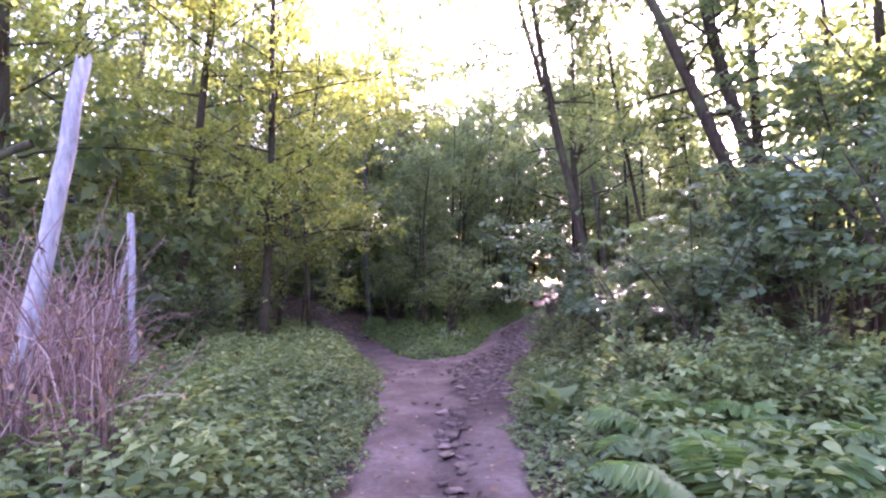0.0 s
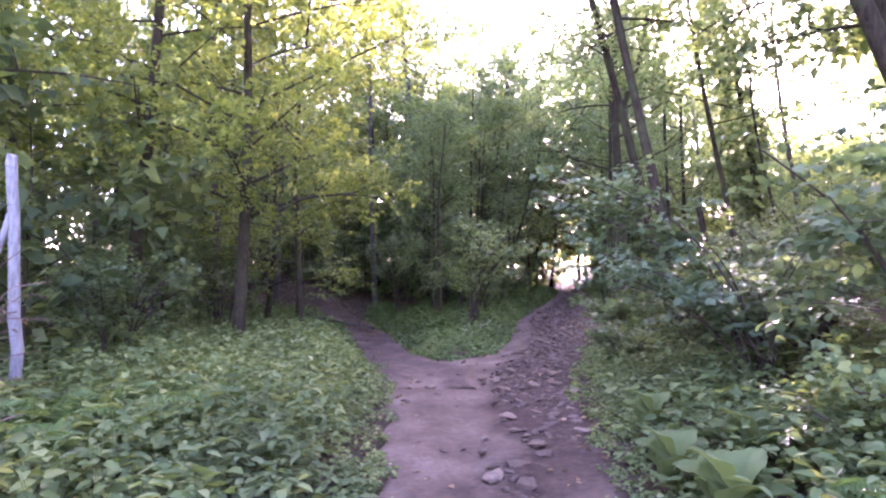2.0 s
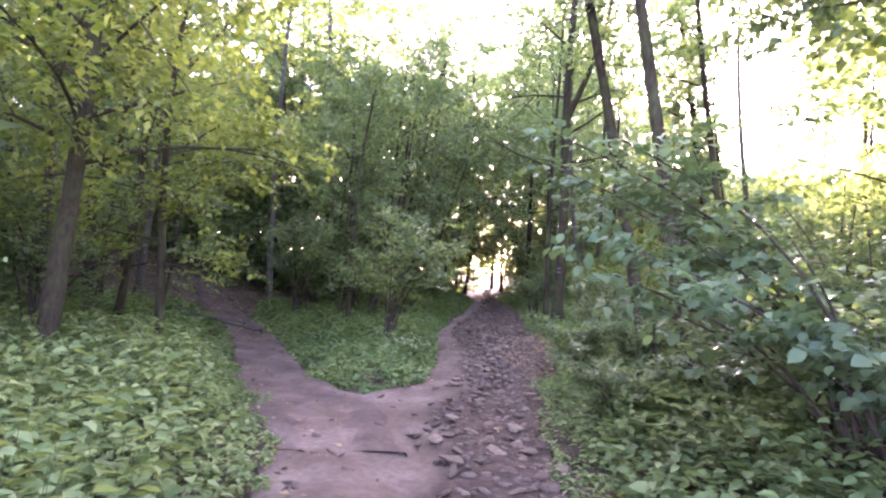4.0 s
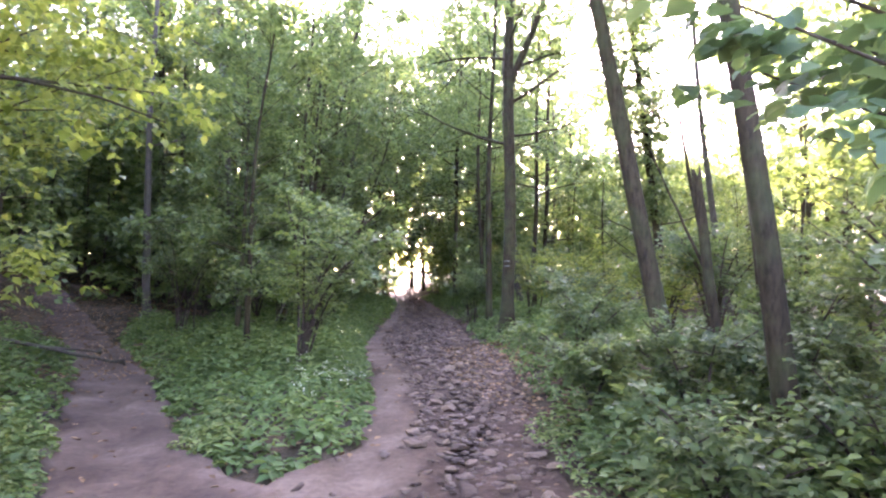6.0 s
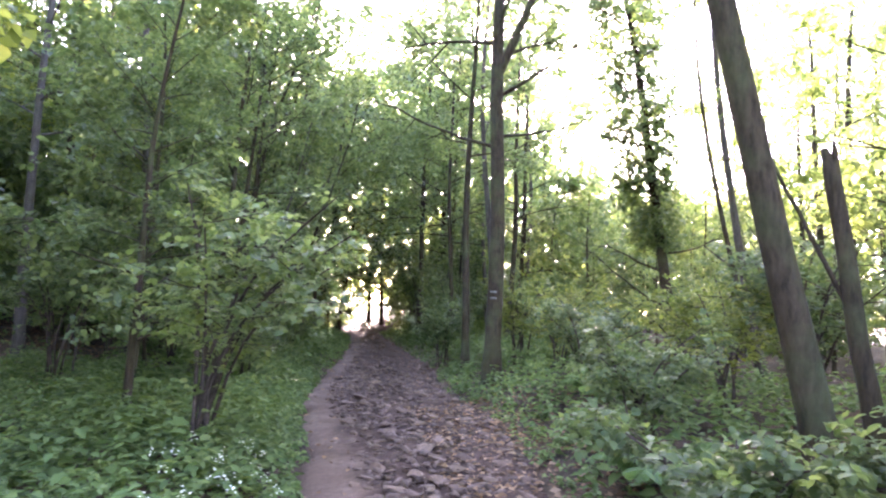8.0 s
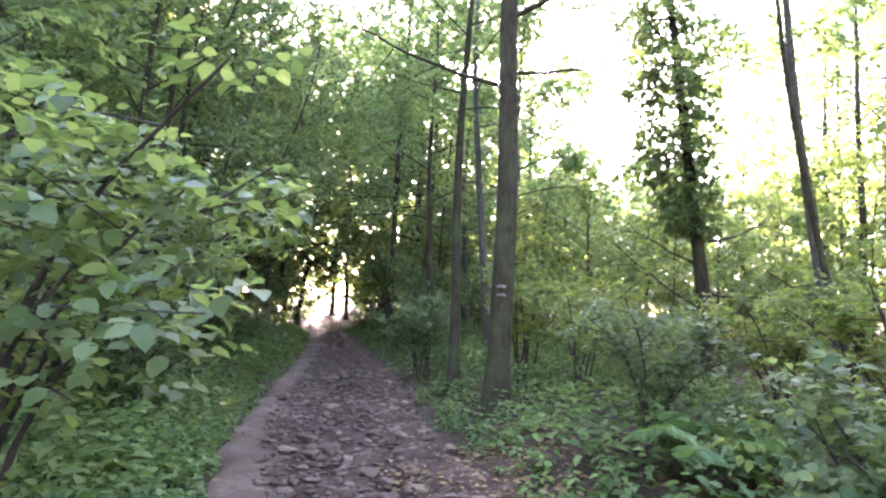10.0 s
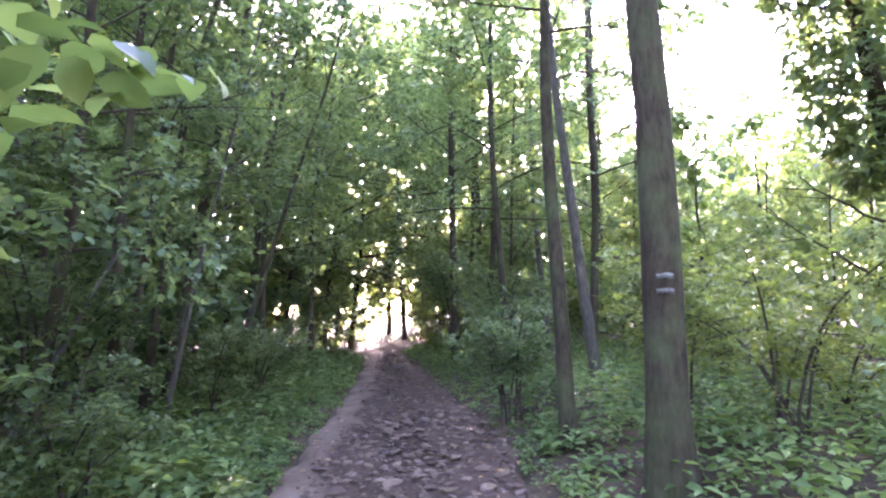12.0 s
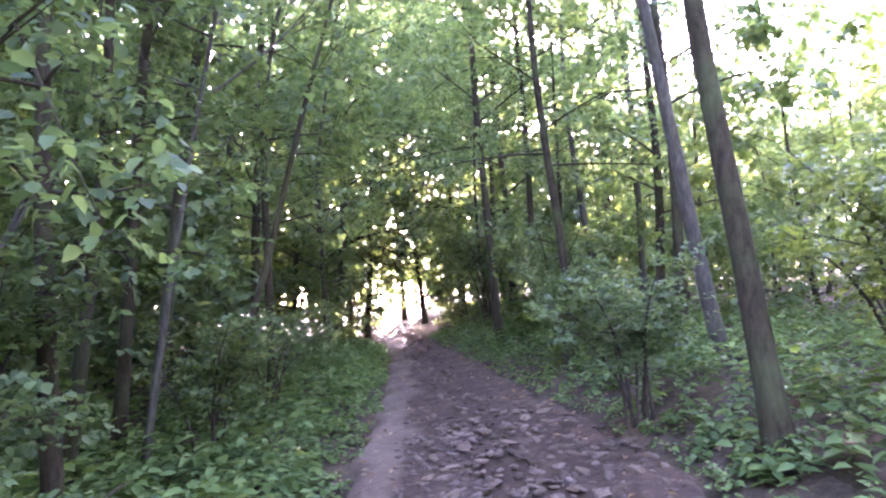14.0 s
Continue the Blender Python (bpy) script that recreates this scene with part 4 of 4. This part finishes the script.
def verge_points(rng, count, x0, x1, y0, y1, near=-0.07, far=5.0, keep=None):
    x, y = rng.uniform(x0, x1, count), rng.uniform(y0, y1, count)
    d = off_path(x, y)
    fade = np.clip(1.25 - d / far + 0.25 * np.sin(x * 1.9 + 2 * np.sin(y * .8)) * step(.8, 2.5, d), 0, 1) * step(y0, y0 + 2.5, y)
    ok = (d > near + 0.09 * np.sin(y * 2.7 + x) * np.sin(y * 1.1 + 1) + 0.05 * np.sin(y * 7.9)) & (d < far) & (rng.uniform(0, 1, count) < fade)
    if keep is not None:
        ok &= keep(x, y)
    return np.column_stack([x, y])[ok], d[ok]


rng = np.random.default_rng(100)
xy, d = verge_points(rng, 10500, -8, -0.6, -2.5, 14, far=6)
herb_field("nettle_bed", "dense knee-high pale green nettle-like herbs", xy, (0.09 + 0.46 * step(0, .7, d)) * rng.uniform(.6, 1.2, len(xy)), (.045 + .04 * step(0, .5, d)) * rng.uniform(.8, 1.25, len(xy)), 6, LEAF_HERB, 101)
xy, d = verge_points(rng, 11000, 0.5, 7.0, -2.5, 12.9, far=5.5, keep=lambda x, y: (y < 8.2) | (np.sin(x * 3.1 + 2 * np.sin(y * 1.7)) + np.sin(y * 2.3 + x) > -.1) | (x < edge(MAIN_R, y) + 1.2))
herb_field("herb_bed", "mixed green herbs beside the path", xy, (0.07 + 0.42 * step(0, 1, d)) * rng.uniform(.5, 1.2, len(xy)), (.045 + .045 * step(0, .5, d)) * rng.uniform(.7, 1.3, len(xy)), 4, LEAF_HERB, 102)
xy, d = verge_points(rng, 5000, -3, 2.2, 9.9, 24, far=3.5, keep=lambda x, y: (x > edge(SIDE_R, y)) & (x < edge(MAIN_L, y)))
herb_field("island_herbs", "bright green low herbs where the paths fork", xy, (0.06 + 0.22 * step(0, .7, d)) * rng.uniform(.6, 1.2, len(xy)), rng.uniform(.06, .11, len(xy)), 4, LEAF_ISLAND, 103)
xy, d = verge_points(rng, 5000, -9, -1.6, 10.5, 26, far=4.5, keep=lambda x, y: (x < edge(SIDE_L, y)) & (y < 20))
herb_field("slope_herbs", "green herbs along the side path", xy, (0.06 + 0.28 * step(0, .8, d)) * rng.uniform(.6, 1.2, len(xy)), rng.uniform(.07, .12, len(xy)), 4, LEAF_ISLAND, 104)
xy, d = verge_points(rng, 7000, -1.5, 6, 15, 34, far=4, keep=lambda x, y: (x < edge(MAIN_L, y)) & (x > edge(SIDE_R, y)))
herb_field("shade_herbs", "shaded green herbs under dark shrubs", xy, (0.06 + 0.34 * step(0, 1, d)) * rng.uniform(.6, 1.2, len(xy)), (.06 + .055 * step(0, .5, d)) * rng.uniform(.75, 1.25, len(xy)), 4, LEAF_ISLAND, 105)
xy, d = verge_points(rng, 9000, 1.8, 11, 10.4, 34, far=5.5, keep=lambda x, y: (x > edge(MAIN_R, y)) & ((y > 15) | (np.sin(x * 3.1 + 2 * np.sin(y * 1.7)) > -.2)))
herb_field("grove_herbs", "leafy green ground cover below the grove", xy, (0.06 + 0.30 * step(0, 1.1, d)) * rng.uniform(.6, 1.2, len(xy)), (.045 + .045 * step(0, .5, d)) * rng.uniform(.75, 1.25, len(xy)), 4, LEAF_ISLAND, 106)

# dry brambles by the posts
rng = np.random.default_rng(120)
runs = []
for _ in range(1500):
    y = rng.uniform(3.6, 7.6)
    x = -y * rng.uniform(.57, .88)
    hgt, a, ln = rng.uniform(.55, 1.0) * (1.75 if rng.uniform() < .6 else 1), rng.uniform(0, 6.28), rng.uniform(.15, .75)
    s = np.linspace(0, 1, 6)[:, None]
    base = np.array([x, y, lie_at(x, y) - .03])
    kink = np.cumsum(rng.normal(0, .05, (6, 3)), 0) * s
    runs.append((base + kink + np.array([math.cos(a) * ln, math.sin(a) * ln, 0]) * s ** 1.6 + np.array([0, 0, hgt]) * (s * 1.7 - 0.7 * s * s * rng.uniform(.6, 1.7)), np.linspace(.007, .003, 6)))
V, F = tubes(runs, 4)
pick = rng.integers(0, len(runs), 1500)
at = np.stack([runs[k][0][int(rng.integers(1, 6))] for k in pick])
aim = rng.normal(0, 1, (1500, 3)) - np.array([0, 0, .6])
BV, BF = leaf_blades(at, aim, np.array([0, 0, 1.0]) + rng.normal(0, .6, (1500, 3)), rng.uniform(.03, .075, 1500), rng.uniform(.02, .05, 1500), .3, False)
tagged(mesh_part("bramble_leaves", np_mesh("bramble_leaves", BV, BF), LEAF_DEAD), "withered brown leaves hanging in dry brambles", "dead leaves", kind="stuff")
tagged(mesh_part("dry_brambles", smooth(np_mesh("dry_brambles", V, F)), DRY_STEM), "tangle of dry reddish-brown bramble stems", "brambles", kind="stuff")

# fallen leaves
rng = np.random.default_rng(130)
xy, d = verge_points(rng, 9000, -6, 9, -2, 34, near=-0.5, far=1.5)
xy2, d2 = verge_points(rng, 3500, 2.0, 4.8, 12, 18.2, near=-0.9, far=1.3, keep=lambda x, y: x > edge(MAIN_R, y) - .9)
bank_x, bank_y = rng.uniform(-10, -2.0, 9000), rng.uniform(17, 28, 9000)
xy = np.concatenate([xy, xy2, np.column_stack([bank_x, bank_y])])
n = len(xy)
a = rng.uniform(0, 6.283, n)
L = rng.uniform(.04, .09, n)
z = lie(xy[:, 0], xy[:, 1]) + rng.uniform(.022, .035, n)
V, F = leaf_blades(np.column_stack([xy, z]), np.stack([np.cos(a), np.sin(a), rng.normal(0, .15, n)], 1), np.array([0, 0, 1.0]) + rng.normal(0, .25, (n, 3)), L, L * .6, .1, False)
tagged(mesh_part("fallen_leaves", np_mesh("fallen_leaves", V, F), LEAF_DEAD), "dry brown leaves scattered along the path's edges", "leaf litter", kind="stuff")


# ---- ferns and burdock ----
def frond_mesh(length, seed):
    rng = np.random.default_rng(seed)
    k = np.linspace(0.15, 1, 26)
    x = k * length
    z = 0.55 * length * np.sin(k * 2.0) - 0.15 * length * k
    base = np.column_stack([x, np.zeros_like(x), z])
    B, D, L = [], [], []
    for sgn in (1, -1):
        B.append(base)
        D.append(np.column_stack([np.full(26, .35), np.full(26, sgn), np.full(26, -.2)]) + rng.normal(0, .06, (26, 3)))
        L.append(length * 0.30 * np.sin(np.clip(k, 0, 1) * 2.9 + .15) + .015)
    L = np.concatenate(L)
    V, F = leaf_blades(np.concatenate(B), np.concatenate(D), np.tile([0, 0, 1.0], (52, 1)), L, L * .34, .12, True)
    return np_mesh("frond", V, F)


def make_fern(x, y, size, seed, label):
    root = tagged(new("fern"), label, "fern", "ferns beside the path")
    root.location = (x, y, lie_at(x, y))
    me = frond_mesh(size, seed)
    for k in range(9):
        f = mesh_part("frond", me, LEAF_FERN, root)
        f.matrix_basis = pose(0, 0, 0.02, 0, -12 + (k * 37) % 24, k * 40 + (k * 53) % 20)
    return root


for k, (x, y, s) in enumerate([(1.95, 5.4, .6), (1.45, 2.9, .8), (1.75, 4.3, .8), (2.45, 5.2, .65), (3.0, 3.3, .8), (2.6, 4.2, .8), (2.2, 3.5, .7), (3.2, 13.9, .5), (4.6, 16.3, .6), (3.4, 4.9, .7), (-3.0, 7.1, .85), (-2.75, 7.45, .8), (-3.25, 6.7, .8)]):
    make_fern(x, y, s, 140 + k, "green fern with arching feathery fronds")


def broad_leaf(length, width, seed):
    rng = np.random.default_rng(seed)
    nu, nv = 9, 7
    V = []
    for i in range(nu):
        u = i / (nu - 1)
        w = width * (math.sin(math.pi * (u * 0.86 + 0.12)) ** 0.7) * (1 if i else .3)
        for j in range(nv):
            v = j / (nv - 1) * 2 - 1
            V.append((u * length, v * w / 2 * (1 + .05 * rng.normal()), 0.25 * length * math.sin(u * 2.2) - 0.12 * length * u + 0.12 * w * abs(v) + 0.012 * math.sin(v * 9 + u * 11)))
    F = [(i * nv + j, i * nv + j + 1, (i + 1) * nv + j + 1, (i + 1) * nv + j) for i in range(nu - 1) for j in range(nv - 1)]
    return smooth(np_mesh("leaf", V, F))


for k, (x, y, s) in enumerate([(1.15, 5.95, .32), (1.6, 6.6, .30), (1.3, 7.6, .26), (1.05, 6.5, .26)]):
    root = tagged(new("burdock"), "burdock plant with large broad green leaves", "plant", "burdock plants")
    root.location = (x, y, lie_at(x, y))
    me = broad_leaf(s, s * .8, 150 + k)
    for j in range(11):
        f = mesh_part("leaf", me, LEAF_HERB, root)
        f.matrix_basis = pose(0, 0, 0.06 + .045 * (j % 5), 0, -38 + (j * 23) % 46, j * 47)

# white-flowered herbs
rng = np.random.default_rng(160)
xy, d = verge_points(rng, 600, -0.1, 1.1, 11.5, 15.5, near=.15, far=1.0, keep=lambda x, y: x < edge(MAIN_L, y))
xy = xy[:26]
n = len(xy)
C = np.repeat(np.column_stack([xy, lie(xy[:, 0], xy[:, 1]) + rng.uniform(.3, .48, n)]), 9, 0) + rng.normal(0, .022, (n * 9, 3))
a = rng.uniform(0, 6.28, n * 9)
V, F = leaf_blades(C, np.stack([np.cos(a), np.sin(a), rng.normal(0, .2, n * 9)], 1), np.tile([0, 0, 1.0], (n * 9, 1)), np.full(n * 9, .022), np.full(n * 9, .018), .1, False)
tagged(mesh_part("white_flowers", np_mesh("white_flowers", V, F), PETAL), "small white flower heads among green herbs", "flowers", kind="stuff")


# ---- stones of the path ----
def stone_mesh(seed):
    rng = np.random.default_rng(seed)
    bm = bmesh.new()
    for _ in range(13):
        p = unit(rng.normal(0, 1, 3)) * rng.uniform(.8, 1.05)
        bm.verts.new((p[0] * .5, p[1] * .36, p[2] * .17))
    res = bmesh.ops.convex_hull(bm, input=bm.verts[:])
    bmesh.ops.delete(bm, geom=[g for g in res["geom_interior"] if isinstance(g, bmesh.types.BMVert)], context="VERTS")
    me = bpy.data.meshes.new("stone")
    bm.to_mesh(me)
    bm.free()
    me.materials.append(STONE)
    return me


STONES = [stone_mesh(170 + k) for k in range(9)]
rng = np.random.default_rng(180)


def stony(x, y):
    """How stony the path is at a place."""
    L, R = edge(MAIN_L, y), edge(MAIN_R, y)
    if x < L + .05 or x > R - .05:
        return 0
    u = (x - L) / (R - L)
    if y < 7.2:
        return 0.9 * math.exp(-((x - .08) / .16) ** 2) if y > 2.5 else .3
    if y < 12.6:
        return 0.85 * float(step(.45, .75, u)) * float(step(6.5, 9.5, y)) + .04
    strip = .45 - .1 * float(step(16, 22, y))
    return float(step(strip - .08, strip + .1, x - L)) * (0.85 if y < 26 else .5)


made = 0
spots = []
while made < 300:
    y = rng.uniform(2.8, 24) if rng.uniform() < .6 else rng.uniform(8.5, 18)
    x = rng.uniform(edge(MAIN_L, y), edge(MAIN_R, y))
    if rng.uniform() > stony(x, y):
        continue
    s = rng.uniform(.10, .25) * (1.15 if rng.uniform() < .2 else 1)
    if any((x - a) ** 2 + (y - b) ** 2 < (.5 * (s + c)) ** 2 for a, b, c in spots):
        continue
    st = new("stone", STONES[made % 9])
    st.parent = main_path
    st.matrix_basis = Matrix.LocRotScale((x, y, lie_at(x, y) + .014 + s * .05), Euler((rng.normal(.08, .16), rng.normal(0, .14), rng.uniform(0, 6.28))), (s, s * rng.uniform(.8, 1.25), s * rng.uniform(.6, 1.2)))
    spots.append((x, y, s))
    made += 1

vs, fs, start = [], [], 0
data = []
for me in STONES:
    co = np.array([v.co[:] for v in me.vertices])
    data.append((co, [tuple(p.vertices) for p in me.polygons]))
count = 0
while count < 3200:
    y = rng.uniform(2.6, 34) if rng.uniform() < .5 else rng.uniform(9, 24)
    x = rng.uniform(edge(MAIN_L, y), edge(MAIN_R, y))
    if rng.uniform() > stony(x, y):
        continue
    co, fa = data[int(rng.integers(0, 9))]
    s = rng.uniform(.035, .15)
    m = np.array(Euler((rng.normal(0, .2), rng.normal(0, .2), rng.uniform(0, 6.28))).to_matrix())
    vs.append((co * s) @ m.T + np.array([x, y, lie_at(x, y) + .010 + s * .04]))
    fs += [tuple(i + start for i in f) for f in fa]
    start += len(co)
    count += 1
tri_faces = [f for f in fs if len(f) == 3]
gravel = mesh_part("gravel", np_mesh("gravel", np.concatenate(vs), tri_faces), GRAVEL, main_path, "small loose flat stones")
tagged(gravel, kind="stuff")
